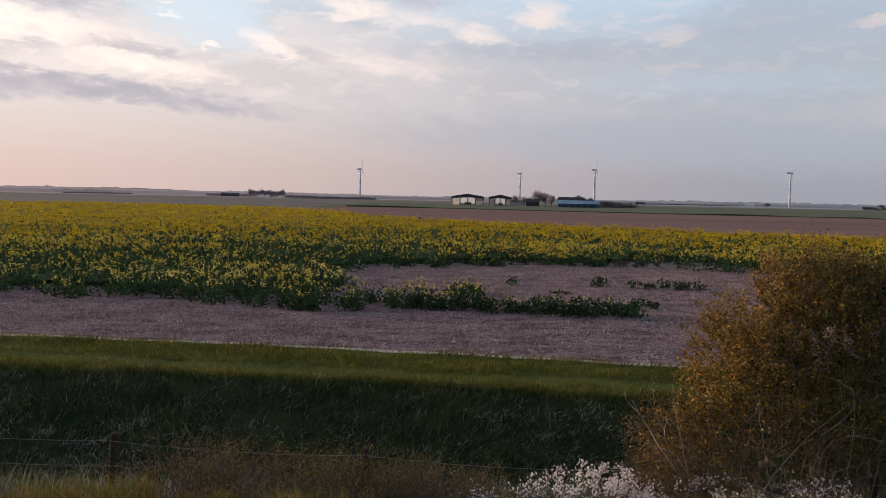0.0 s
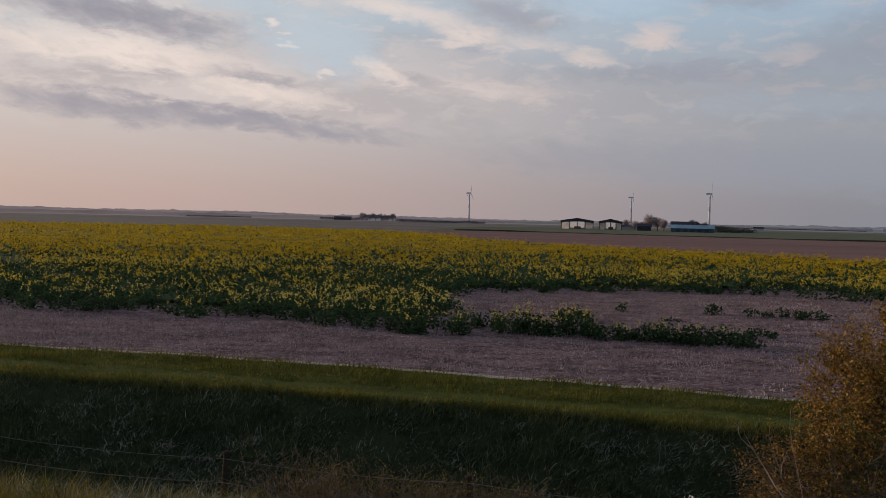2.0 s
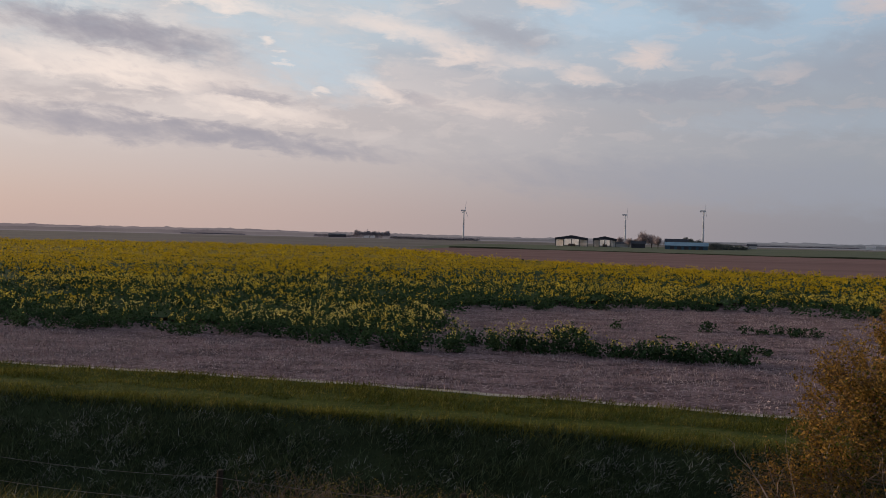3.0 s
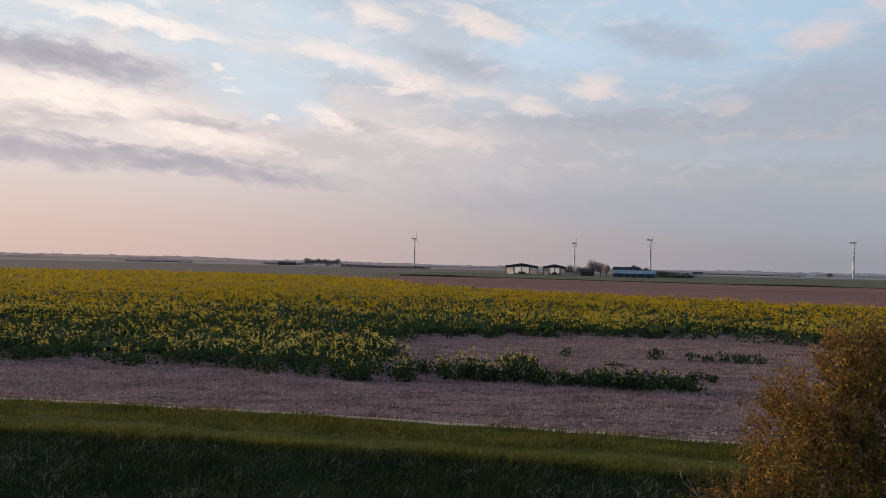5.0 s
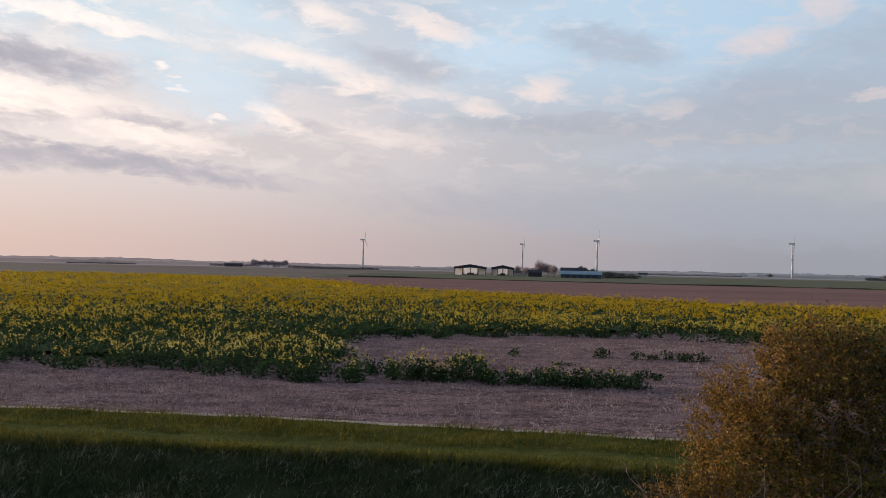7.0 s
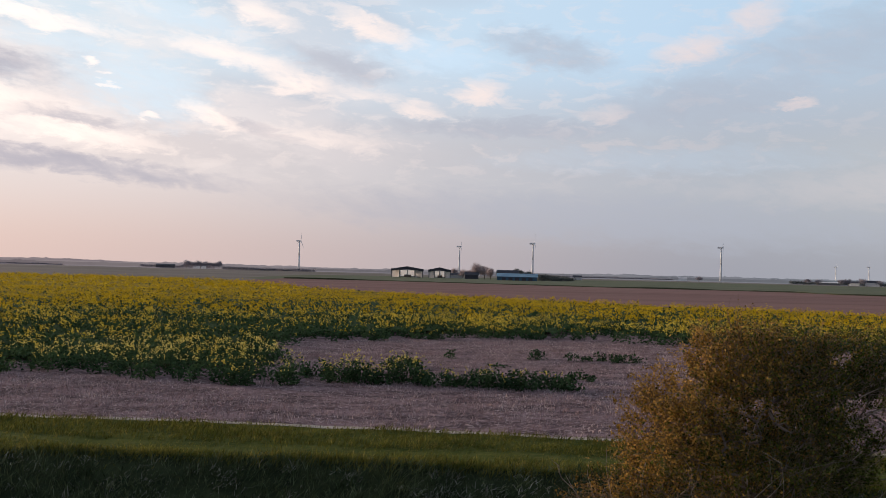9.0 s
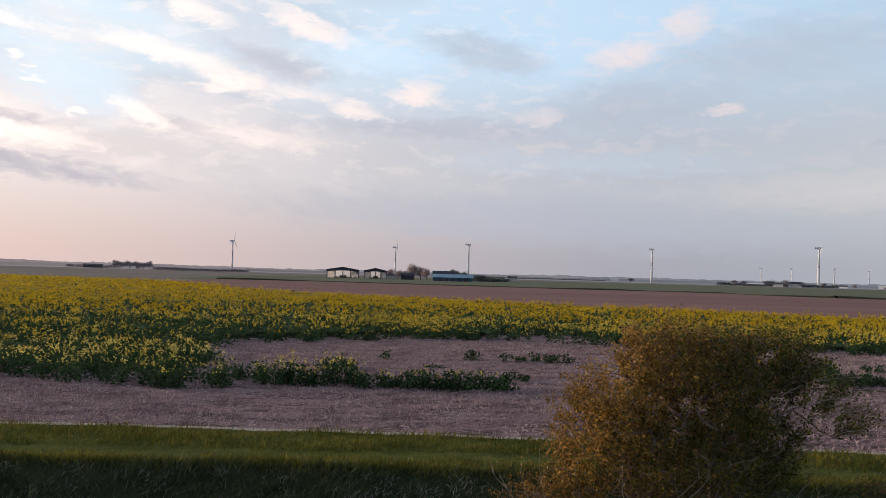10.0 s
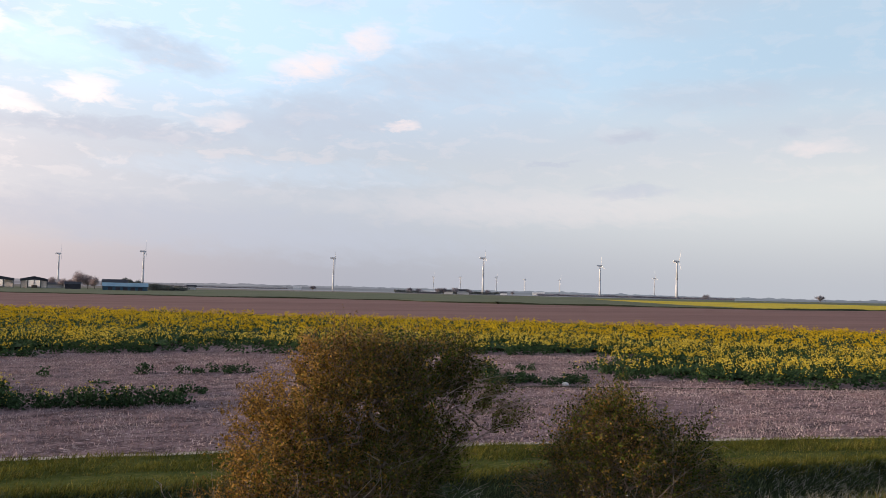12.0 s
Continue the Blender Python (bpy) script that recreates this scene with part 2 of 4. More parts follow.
M = {
    "stubble_soil": surface("stubble_soil", [(0.072, 0.046, 0.048), (0.24, 0.156, 0.16), (0.41, 0.315, 0.315)], 1.1, fine=9, bump=1.0, stretch=(0.45, 1.0, 1.0)),
    "dry_verge": surface("dry_verge", [(0.38, 0.31, 0.26), (0.50, 0.43, 0.36)], 1.5, fine=14),
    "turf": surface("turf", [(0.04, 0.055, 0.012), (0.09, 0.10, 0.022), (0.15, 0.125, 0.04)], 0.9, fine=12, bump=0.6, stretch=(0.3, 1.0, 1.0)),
    # bank_turf is darker than turf: the bank's shade is put into its colour
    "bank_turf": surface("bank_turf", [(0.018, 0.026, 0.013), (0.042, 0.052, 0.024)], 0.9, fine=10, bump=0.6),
    "far_field": surface("far_field", [(0.16, 0.135, 0.115), (0.23, 0.19, 0.165), (0.19, 0.17, 0.125)], 0.006, fine=0.05, bump=0),
    "green_field": surface("green_field", [(0.115, 0.125, 0.075), (0.155, 0.155, 0.10)], 0.02, fine=0.4, bump=0),
    "ploughed": surface("ploughed_field", [(0.175, 0.095, 0.083), (0.25, 0.14, 0.122), (0.225, 0.135, 0.118)], 0.05, fine=0.9, bump=0.3, stretch=(0.1, 1.0, 1.0)),
    "dark_verge": surface("dark_verge", [(0.03, 0.035, 0.018), (0.06, 0.06, 0.03)], 0.1, fine=1.2, bump=0),
    "yellow_far": surface("far_rapeseed", [(0.46, 0.33, 0.03), (0.60, 0.45, 0.06)], 0.03, fine=0.5, bump=0),
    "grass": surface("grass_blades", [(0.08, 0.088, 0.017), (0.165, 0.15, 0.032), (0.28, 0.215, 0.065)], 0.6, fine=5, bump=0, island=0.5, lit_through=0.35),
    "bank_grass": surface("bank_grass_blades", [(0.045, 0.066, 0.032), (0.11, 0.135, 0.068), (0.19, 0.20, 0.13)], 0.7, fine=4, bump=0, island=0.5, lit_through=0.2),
    "dry_grass": surface("dry_grass_blades", [(0.20, 0.195, 0.165), (0.43, 0.41, 0.36)], 0.8, fine=5, bump=0, island=0.4, lit_through=0.25),
    "warm_grass": surface("tussock_blades", [(0.10, 0.105, 0.026), (0.25, 0.19, 0.055), (0.38, 0.23, 0.10)], 1.2, fine=6, bump=0, island=0.35, lit_through=0.3),
    "stalk": surface("stubble_stalks", [(0.28, 0.185, 0.185), (0.52, 0.41, 0.395)], 0.5, fine=4, bump=0, island=0.4),
    "rape_leaf": surface("rapeseed_leaves", [(0.025, 0.052, 0.026), (0.062, 0.105, 0.045)], 0.5, fine=5, bump=0, island=0.45, lit_through=0.2, rough=0.7),
    "rape_flower": surface("rapeseed_flowers", [(0.56, 0.43, 0.06), (0.76, 0.65, 0.21)], 0.3, fine=3, bump=0, island=0.3, lit_through=0.3),
    "rape_mid_flower": surface("golden_rapeseed_flowers", [(0.50, 0.36, 0.025), (0.70, 0.55, 0.09)], 0.3, fine=3, bump=0, island=0.3, lit_through=0.3),
    "rape_far_flower": surface("distant_rapeseed_flowers", [(0.44, 0.29, 0.008), (0.62, 0.44, 0.03)], 0.3, fine=3, bump=0, island=0.3, lit_through=0.3),
    # rape_under: the shade between plants is put into its dark green
    "rape_under": surface("shade_tinted_undergrowth", [(0.022, 0.038, 0.015), (0.048, 0.075, 0.03)], 0.5, fine=4, bump=0.6),
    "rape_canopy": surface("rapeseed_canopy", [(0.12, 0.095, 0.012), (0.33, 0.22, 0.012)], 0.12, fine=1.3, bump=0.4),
    "bark": surface("grey_brown_bark", [(0.13, 0.10, 0.08), (0.28, 0.22, 0.18)], 6, fine=60, bump=0.5),
    "pale_bark": surface("pale_grey_bark", [(0.20, 0.155, 0.125), (0.42, 0.34, 0.29)], 6, fine=60, bump=0.4, island=0.3),
    "twig": surface("pale_twigs", [(0.11, 0.075, 0.045), (0.28, 0.20, 0.14)], 3, fine=30, bump=0, island=0.4),
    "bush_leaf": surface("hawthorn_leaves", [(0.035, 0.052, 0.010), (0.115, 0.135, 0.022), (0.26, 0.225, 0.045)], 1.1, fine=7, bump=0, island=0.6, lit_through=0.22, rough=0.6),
    # reddish leaves that carry the sunset's warm light in their colour
    "bush_warm_leaf": surface("reddish_sun_tinted_leaves", [(0.21, 0.118, 0.026), (0.42, 0.25, 0.065)], 1.2, fine=7, bump=0, island=0.6, lit_through=0.25, rough=0.6),
    "bramble": surface("dry_bramble", [(0.10, 0.062, 0.05), (0.27, 0.19, 0.15)], 2, fine=20, bump=0, island=0.5),
    "blossom": surface("white_blossom", [(0.80, 0.66, 0.64), (0.92, 0.86, 0.84)], 3, fine=20, bump=0, island=0.15, lit_through=0.3),
    "post": surface("weathered_post", [(0.035, 0.027, 0.022), (0.075, 0.058, 0.046)], 8, fine=50, bump=0.6),
    "wire": surface("rusty_wire", [(0.20, 0.16, 0.13), (0.30, 0.27, 0.25)], 20, fine=90, bump=0, metal=0.6, rough=0.6),
    "tower": surface("white_tower_paint", [(0.60, 0.60, 0.61), (0.70, 0.70, 0.70)], 0.05, fine=0.6, bump=0, rough=0.5, spec=0.3),
    "dark_roof": surface("dark_sheet_roof", [(0.055, 0.055, 0.068), (0.09, 0.088, 0.10)], 0.2, fine=3, bump=0, rough=0.6),
    "blue_roof": surface("blue_sheet_roof", [(0.42, 0.60, 0.74), (0.52, 0.70, 0.80)], 0.2, fine=3, bump=0, rough=0.6),
    "blue_wall": surface("dark_blue_cladding", [(0.06, 0.11, 0.16), (0.09, 0.15, 0.21)], 0.3, fine=4, bump=0, rough=0.6),
    "pale_wall": surface("pale_sheet_cladding", [(0.50, 0.49, 0.50), (0.62, 0.60, 0.60)], 0.3, fine=4, bump=0, rough=0.7),
    "steel": surface("dark_steel_frame", [(0.10, 0.10, 0.115), (0.16, 0.16, 0.17)], 1, fine=8, bump=0, rough=0.6),
    "far_leaf": surface("distant_foliage", [(0.115, 0.125, 0.12), (0.19, 0.195, 0.18)], 0.1, fine=1.0, bump=0, island=0.3, lit_through=0.3),
    # hazy_leaf is paled towards lilac: distance haze put into the base colour
    "hazy_leaf": surface("haze_tinted_foliage", [(0.25, 0.235, 0.265), (0.36, 0.335, 0.37)], 0.05, fine=0.5, bump=0, island=0.2, lit_through=0.4),
    "bare_crown": surface("bare_tree_crown", [(0.34, 0.275, 0.28), (0.48, 0.40, 0.40)], 0.3, fine=2.0, bump=0, island=0.3, lit_through=0.3),
    "translucent_sheet": surface("translucent_sheet", [(0.82, 0.80, 0.80), (0.90, 0.88, 0.88)], 0.3, fine=4, bump=0, lit_through=0.9),
    "white": surface("white_plaster", [(0.66, 0.65, 0.64), (0.78, 0.77, 0.75)], 0.5, fine=4, bump=0),
}


def haze_glow_hills(name, strength):
    """Far hills; the evening haze is put into their colour as a glow."""
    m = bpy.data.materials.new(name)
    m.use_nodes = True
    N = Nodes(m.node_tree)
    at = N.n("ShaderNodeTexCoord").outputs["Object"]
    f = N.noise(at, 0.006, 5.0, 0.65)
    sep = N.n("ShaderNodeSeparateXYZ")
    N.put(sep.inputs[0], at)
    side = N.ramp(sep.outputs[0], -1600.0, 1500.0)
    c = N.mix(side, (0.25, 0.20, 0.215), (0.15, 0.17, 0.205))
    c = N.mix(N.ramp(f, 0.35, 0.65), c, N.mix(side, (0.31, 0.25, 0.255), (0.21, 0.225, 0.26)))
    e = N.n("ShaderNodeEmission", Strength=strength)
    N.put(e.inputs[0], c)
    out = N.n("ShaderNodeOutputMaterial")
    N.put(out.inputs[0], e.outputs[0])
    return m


M["hill"], M["hill_near"] = haze_glow_hills("haze_glow_hills", 0.9), haze_glow_hills("haze_glow_woods", 0.66)

# ---------------------------------------------------------------- helpers for shapes
rng = np.random.default_rng(7)


def mesh_np(name, verts, faces, mats, index=None):
    """A mesh from arrays: verts n x 3, faces m x 3 or m x 4."""
    verts, faces = np.asarray(verts, np.float32), np.asarray(faces, np.int32)
    me = bpy.data.meshes.new(name)
    k = faces.shape[1]
    me.vertices.add(len(verts))
    me.vertices.foreach_set("co", verts.ravel())
    me.loops.add(faces.size)
    me.loops.foreach_set("vertex_index", faces.ravel())
    me.polygons.add(len(faces))
    me.polygons.foreach_set("loop_start", np.arange(0, faces.size, k, dtype=np.int32))
    if index is not None:
        me.polygons.foreach_set("material_index", np.asarray(index, np.int32))
    for m in mats:
        me.materials.append(m)
    me.update(calc_edges=True)
    return me


def part_np(name, verts, faces, mat, parent=None, label="", index=None):
    ob = new(name, mesh_np(name, verts, faces, mat if isinstance(mat, list) else [mat], index))
    ob.parent = parent
    tagged(ob, label, kind="stuff" if parent else "")
    return ob


def part(name, bm, mat, parent=None, label="", smooth=False):
    me = bpy.data.meshes.new(name)
    bm.normal_update()
    bm.to_mesh(me)
    bm.free()
    me.materials.append(mat)
    if smooth:
        for p in me.polygons:
            p.use_smooth = True
    ob = new(name, me)
    ob.parent = parent
    if label:
        tagged(ob, label)
    return ob


def empty(name, m, label, category, group="", kind=""):
    ob = new(name)
    ob.matrix_basis = m
    return tagged(ob, label, category, group, kind)


def unit(v):
    return v / np.maximum(np.linalg.norm(v, axis=1, keepdims=True), 1e-9)


def cards(c, long, side, length, width):
    """Small bent leaves: four corners each, along `long`, spread by `side`."""
    n = len(c)
    L, W = long * np.reshape(length, (-1, 1)), side * np.reshape(width, (-1, 1))
    v = np.stack([c, c + L * 0.5 - W * 0.5, c + L, c + L * 0.5 + W * 0.5], 1).reshape(-1, 3)
    return v, np.arange(4 * n).reshape(n, 4)


def random_dirs(n, flat=1.0):
    v = rng.normal(size=(n, 3))
    v[:, 2] *= flat
    return unit(v)


def blades(c, height, width, lean=0.35, droop=(0, 0, 0)):
    """Grass blades as bent tapering strips of two pieces."""
    n = len(c)
    a = rng.uniform(0, 2 * np.pi, n)
    side = np.stack([np.cos(a), np.sin(a), 0 * a], 1) * np.reshape(width, (-1, 1)) * 0.5
    tilt = rng.normal(size=(n, 3)) * lean + np.array(droop)
    tilt[:, 2] = 1.0
    h = np.reshape(height, (-1, 1))
    mid, tip = c + unit(tilt) * h * 0.55, c + unit(tilt * np.array([1.7, 1.7, 1.0])) * h
    v = np.stack([c - side, c + side, mid + side * 0.8, mid - side * 0.8, tip], 1).reshape(-1, 3)
    b = np.arange(n) * 5
    f = np.concatenate([np.stack([b, b + 1, b + 2], 1), np.stack([b, b + 2, b + 3], 1), np.stack([b + 3, b + 2, b + 4], 1)])
    return v, f


def prisms(p0, p1, r0, r1, sides=4):
    """Tapered limbs from p0 to p1."""
    n = len(p0)
    d = unit(p1 - p0)
    ref = np.where(np.abs(d[:, 2:3]) > 0.9, np.array([[1.0, 0, 0]]), np.array([[0, 0, 1.0]]))
    u = unit(np.cross(d, ref))
    w = np.cross(d, u)
    rings = []
    for p, r in ((p0, r0), (p1, r1)):
        for k in range(sides):
            a = 2 * np.pi * k / sides
            rings.append(p + (u * np.cos(a) + w * np.sin(a)) * np.reshape(r, (-1, 1)))
    v = np.stack(rings, 1).reshape(-1, 3)
    b = (np.arange(n) * 2 * sides)[:, None]
    f = [np.concatenate([b + k, b + (k + 1) % sides, b + sides + (k + 1) % sides, b + sides + k], 1) for k in range(sides)]
    return v, np.concatenate(f)


def box(bm, x0, x1, y0, y1, z0, z1):
    vs = [bm.verts.new((x, y, z)) for z in (z0, z1) for y in (y0, y1) for x in (x0, x1)]
    for q in ((0, 2, 3, 1), (4, 5, 7, 6), (0, 1, 5, 4), (2, 6, 7, 3), (0, 4, 6, 2), (1, 3, 7, 5)):
        bm.faces.new([vs[i] for i in q])


def beam(bm, p0, p1, r0, r1, sides=10):
    v, f = prisms(np.array([p0], float), np.array([p1], float), np.array([r0]), np.array([r1]), sides)
    vs = [bm.verts.new(p) for p in v]
    for q in f:
        bm.faces.new([vs[i] for i in q])
    bm.faces.new(vs[:sides][::-1])
    bm.faces.new(vs[sides:])


def polar(az, dist):
    return math.sin(radians(az)) * dist, math.cos(radians(az)) * dist

# ---------------------------------------------------------------- the lie of the land
def strip_far(x):
    """Where the grass strip meets the stubble."""
    x = np.clip(x, -26, 30)
    return 25.55 - 0.165 * x - 0.0031 * x * x


def strip_near(x):
    """The upper lip of the ditch bank."""
    x = np.clip(x, -26, 30)
    return 21.15 - 0.15 * x - 0.0037 * x * x


def wave(x, y, s, seed=0.0):
    """Cheap smooth unevenness between -1 and 1."""
    return (np.sin(x * s + 1.3 * np.sin(y * s * 0.7 + seed)) + np.sin(y * s * 1.27 + 1.7 * np.sin(x * s * 0.61 + seed * 2) + seed)
            + np.sin((x + y) * s * 0.53 + seed * 3)) / 3


def land_z(x, y):
    x, y = np.asarray(x, float), np.asarray(y, float)
    yn = strip_near(x)
    u = np.clip((y - 12.0) / (yn - 12.0), 0, 1)
    ditch = np.interp(u, [0, 0.12, 0.34, 0.46, 0.60, 0.85, 0.95, 1.0], [0.30, 0.05, -1.65, -1.85, -1.55, -0.50, -0.10, 0.0])
    near = np.interp(y, [-60, 2.0, 7.0, 9.0, 10.0, 10.75, 12.0], [3.1, 3.1, 1.95, 1.32, 1.02, 0.70, 0.30])
    z = np.where(y < 12.0, near, np.where(y < yn, ditch, 0.0))
    rough = np.where(y < yn, 0.07, np.where(y < strip_far(x), 0.05, 0.025))
    return z + rough * np.where(y < 400, wave(x, y, 1.9) + 0.6 * wave(x, y, 4.3, 2.0), 0)


def build_ground():
    xs = np.concatenate([-np.geomspace(4800, 62, 16), np.arange(-60, 60.1, 0.75), np.geomspace(62, 4800, 16)])
    rows, kinds = [], []
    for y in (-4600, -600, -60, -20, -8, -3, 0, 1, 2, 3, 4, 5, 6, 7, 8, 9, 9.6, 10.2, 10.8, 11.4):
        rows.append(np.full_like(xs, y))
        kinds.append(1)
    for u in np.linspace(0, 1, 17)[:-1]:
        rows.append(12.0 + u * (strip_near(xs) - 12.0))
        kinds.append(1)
    for u in np.linspace(0, 1, 9)[:-1]:
        rows.append(strip_near(xs) + u * (strip_far(xs) - strip_near(xs)))
        kinds.append(0)
    rows.append(strip_far(xs))
    kinds.append(2)
    for d in np.concatenate([[0.35], np.arange(1, 14, 0.8), np.arange(14, 50, 2.0)]):
        rows.append(strip_far(xs) + d)
        kinds.append(3)
    for d in (55, 70, 100, 160, 300, 600, 1200, 2400, 4700):
        rows.append(strip_far(xs) + d)
        kinds.append(4)
    Y = np.array(rows)
    X = np.broadcast_to(xs, Y.shape)
    V = np.stack([X, Y, land_z(X, Y)], -1).reshape(-1, 3)
    n, m = Y.shape
    i = (np.arange(n - 1)[:, None] * m + np.arange(m - 1)[None]).ravel()
    F = np.stack([i, i + 1, i + m + 1, i + m], 1)
    index = np.repeat(kinds[:-1], m - 1)
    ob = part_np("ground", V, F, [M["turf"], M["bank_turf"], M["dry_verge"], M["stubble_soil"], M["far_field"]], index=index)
    tagged(ob, "flat farmland with grassy ditch bank and pinkish stubble", "ground", kind="structure")


build_ground()


def flat_field(name, corners, z, mat, label, category):
    """A field far off, as a level sheet just above the ground."""
    bm = bmesh.new()
    bm.faces.new([bm.verts.new((x, y, z)) for x, y in corners])
    ob = part(name, bm, mat)
    return tagged(ob, label, category, kind="structure")


# the far plain wears the same glowing colour in place of real haze
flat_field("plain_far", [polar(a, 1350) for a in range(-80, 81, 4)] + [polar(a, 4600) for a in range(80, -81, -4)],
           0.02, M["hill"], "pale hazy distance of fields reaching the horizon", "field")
PLOUGH_END = [(-44, 385), (0, 385), (66, 358), (98, 348), (140, 345), (165, 335), (167, 305), (186, 288), (250, 262), (290, 240), (430, 262)]
flat_field("field_ploughed", [(-60, 250), (-48, 330)] + PLOUGH_END + [(900, 150), (900, -60), (170, 20), (80, 76), (30, 112), (0, 150)],
           0.05, M["ploughed"], "bare pinkish-brown ploughed field beyond the rapeseed", "field")
flat_field("field_green", [(-60, 380), (-44, 330), (60, 300), (150, 270), (290, 220), (1500, 60), (1700, 1100), (900, 1000), (330, 940), (0, 760), (-60, 640)],
           0.04, M["green_field"], "dull green field of young cereal", "field")
flat_field("field_yellow", [(320, 262), (318, 285), (345, 350), (437, 502), (520, 640), (575, 580), (720, 577), (800, 530), (1300, 560), (1300, 250), (640, 262), (438, 276)],
           0.12, M["yellow_far"], "distant field of bright yellow rapeseed", "field")


def low_bank(name, line, height, half, label):
    """A low weedy bank along a line, tent-shaped, with an uneven top."""
    pts = np.array(line, float)
    step = np.concatenate([[0], np.cumsum(np.linalg.norm(np.diff(pts, axis=0), axis=1))])
    at = np.arange(0, step[-1], 3.0)
    x, y = np.interp(at, step, pts[:, 0]), np.interp(at, step, pts[:, 1])
    h = height * np.clip(0.75 + 0.5 * wave(x, y, 0.11) + 0.25 * rng.random(len(x)), 0.15, 1.4)
    rows = [np.stack([x, y - half, 0 * x], 1), np.stack([x, y - half * 0.4, h], 1), np.stack([x, y + half * 0.4, h], 1), np.stack([x, y + half, 0 * x], 1)]
    n = len(x)
    i = (np.arange(3)[:, None] * n + np.arange(n - 1)[None]).ravel()
    ob = part_np(name, np.concatenate(rows), np.stack([i, i + 1, i + n + 1, i + n], 1), M["dark_verge"])
    tagged(ob, label, "bank", kind="structure")


low_bank("field_edge", PLOUGH_END[:8], 0.55, 1.6, "dark narrow weedy bank between two fields")
low_bank("field_yellow_edge", PLOUGH_END[7:] + [(700, 250)], 0.75, 2.5, "dark bank before the distant yellow field")


# ---------------------------------------------------------------- distant hills
def hills():
    """Two ranges in painted, glowing haze; copses and hedgerow trees break their line."""
    for name, d0, d1, lift, seed, label in (("backdrop", 2020.0, 2800.0, 1.0, 0.0, "low hazy wooded hills along the horizon"),
                                            ("backdrop_near", 1960.0, 2015.0, 0.5, 5.0, "hazy hedgerows and woods before the hills")):
        az = np.arange(-75, 76, 0.05)
        h = lift * np.interp(az, [-75, -40, -28, -21, -14, -7, 0, 12, 22, 37, 48, 60, 75], [12, 12, 11.2, 12.5, 9.6, 8.2, 7.6, 7.6, 9, 6.6, 3, 4, 5])
        h = h + lift * (0.6 + 1.0 * wave(az, 0 * az, 0.9, seed) + 1.6 * np.abs(wave(az, 0 * az + 3, 5.1, seed)))
        copse = np.clip(wave(az, 0 * az + 8, 1.7, seed) + wave(az, 0 * az, 6.3, seed + 1), 0.0, 1.2)
        lump = np.convolve(rng.random(len(az)), (0.25, 0.5, 0.25), "same")
        h = h + copse * (1.0 + 4.5 * np.clip(lump - 0.35, 0, 1)) + 0.5 * lump
        a = np.radians(az)
        rows = [(d0, -1 + 0 * h), (d0 + 0.2 * (d1 - d0), h * 0.55), (d0 + 0.42 * (d1 - d0), h), (d1, h * 0.9)]
        V = np.concatenate([np.stack([np.sin(a) * d, np.cos(a) * d, z], 1) for d, z in rows])
        n = len(az)
        i = (np.arange(3)[:, None] * n + np.arange(n - 1)[None]).ravel()
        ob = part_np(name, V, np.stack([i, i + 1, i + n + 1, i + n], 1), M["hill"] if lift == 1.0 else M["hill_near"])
        tagged(ob, label, "hills", kind="structure")


hills()
# ---------------------------------------------------------------- wind turbines
def wind_turbine(at, hub, blade, face, spin):
    """Tower, nacelle, hub and three blades; face: the way the rotor looks, degrees; spin: turn of the blades at rest."""
    root = empty("wind_turbine", Matrix.Translation(at), "white three-bladed wind turbine standing in flat farmland", "wind turbine", "wind turbines")
    bm = bmesh.new()
    beam(bm, (0, 0, -0.5), (0, 0, hub * 0.5), 2.3, 1.8, 14)
    beam(bm, (0, 0, hub * 0.5), (0, 0, hub - 1.4), 1.8, 1.3, 14)
    part("tower", bm, M["tower"], root, smooth=True)
    turn = pose(0, 0, hub, 0, 0, face)
    bm = bmesh.new()
    box(bm, -1.7, 1.7, -2.5, 7.0, -1.6, 1.8)
    bmesh.ops.bevel(bm, geom=bm.edges[:], offset=0.6, segments=2, affect="EDGES")
    nac = part("nacelle", bm, M["tower"], root)
    nac.matrix_basis = turn
    bm = bmesh.new()
    beam(bm, (0, -2.5, 0), (0, -4.6, 0), 1.5, 0.5, 12)
    h = part("hub", bm, M["tower"], root, smooth=True)
    h.matrix_basis = turn
    for k in range(3):
        bm = bmesh.new()
        prev = None
        for s, chord, thick in ((0.0, 0.9, 0.9), (0.08, 1.1, 0.8), (0.22, 2.5, 0.5), (0.6, 1.5, 0.26), (0.95, 0.75, 0.12), (1.0, 0.2, 0.06)):
            ring = [bm.verts.new((x * chord - chord * 0.12, -3.4 + y * thick, s * blade)) for x, y in ((-0.5, 0), (-0.2, 0.5), (0.5, 0.1), (0.5, -0.1), (-0.2, -0.5))]
            if prev:
                for j in range(5):
                    bm.faces.new((prev[j], prev[(j + 1) % 5], ring[(j + 1) % 5], ring[j]))
            prev = ring
        bm.faces.new(prev)
        b = part("blade", bm, M["tower"], h, smooth=True)
        b.matrix_basis = pose(0, 0, 0, 0, spin + 120 * k, 0)


for az, d, face, spin in ((-5.6, 1902, 72, 12), (5.04, 1988, 72, 20), (9.93, 1683, 70, 8), (21.94, 1716, 66, 62),
                          (31.92, 1531, 66, 14), (39.62, 1815, 72, 10), (44.5, 1526, 70, 95)):
    wind_turbine((*polar(az, d), 0), 64.5, 22, face, spin)
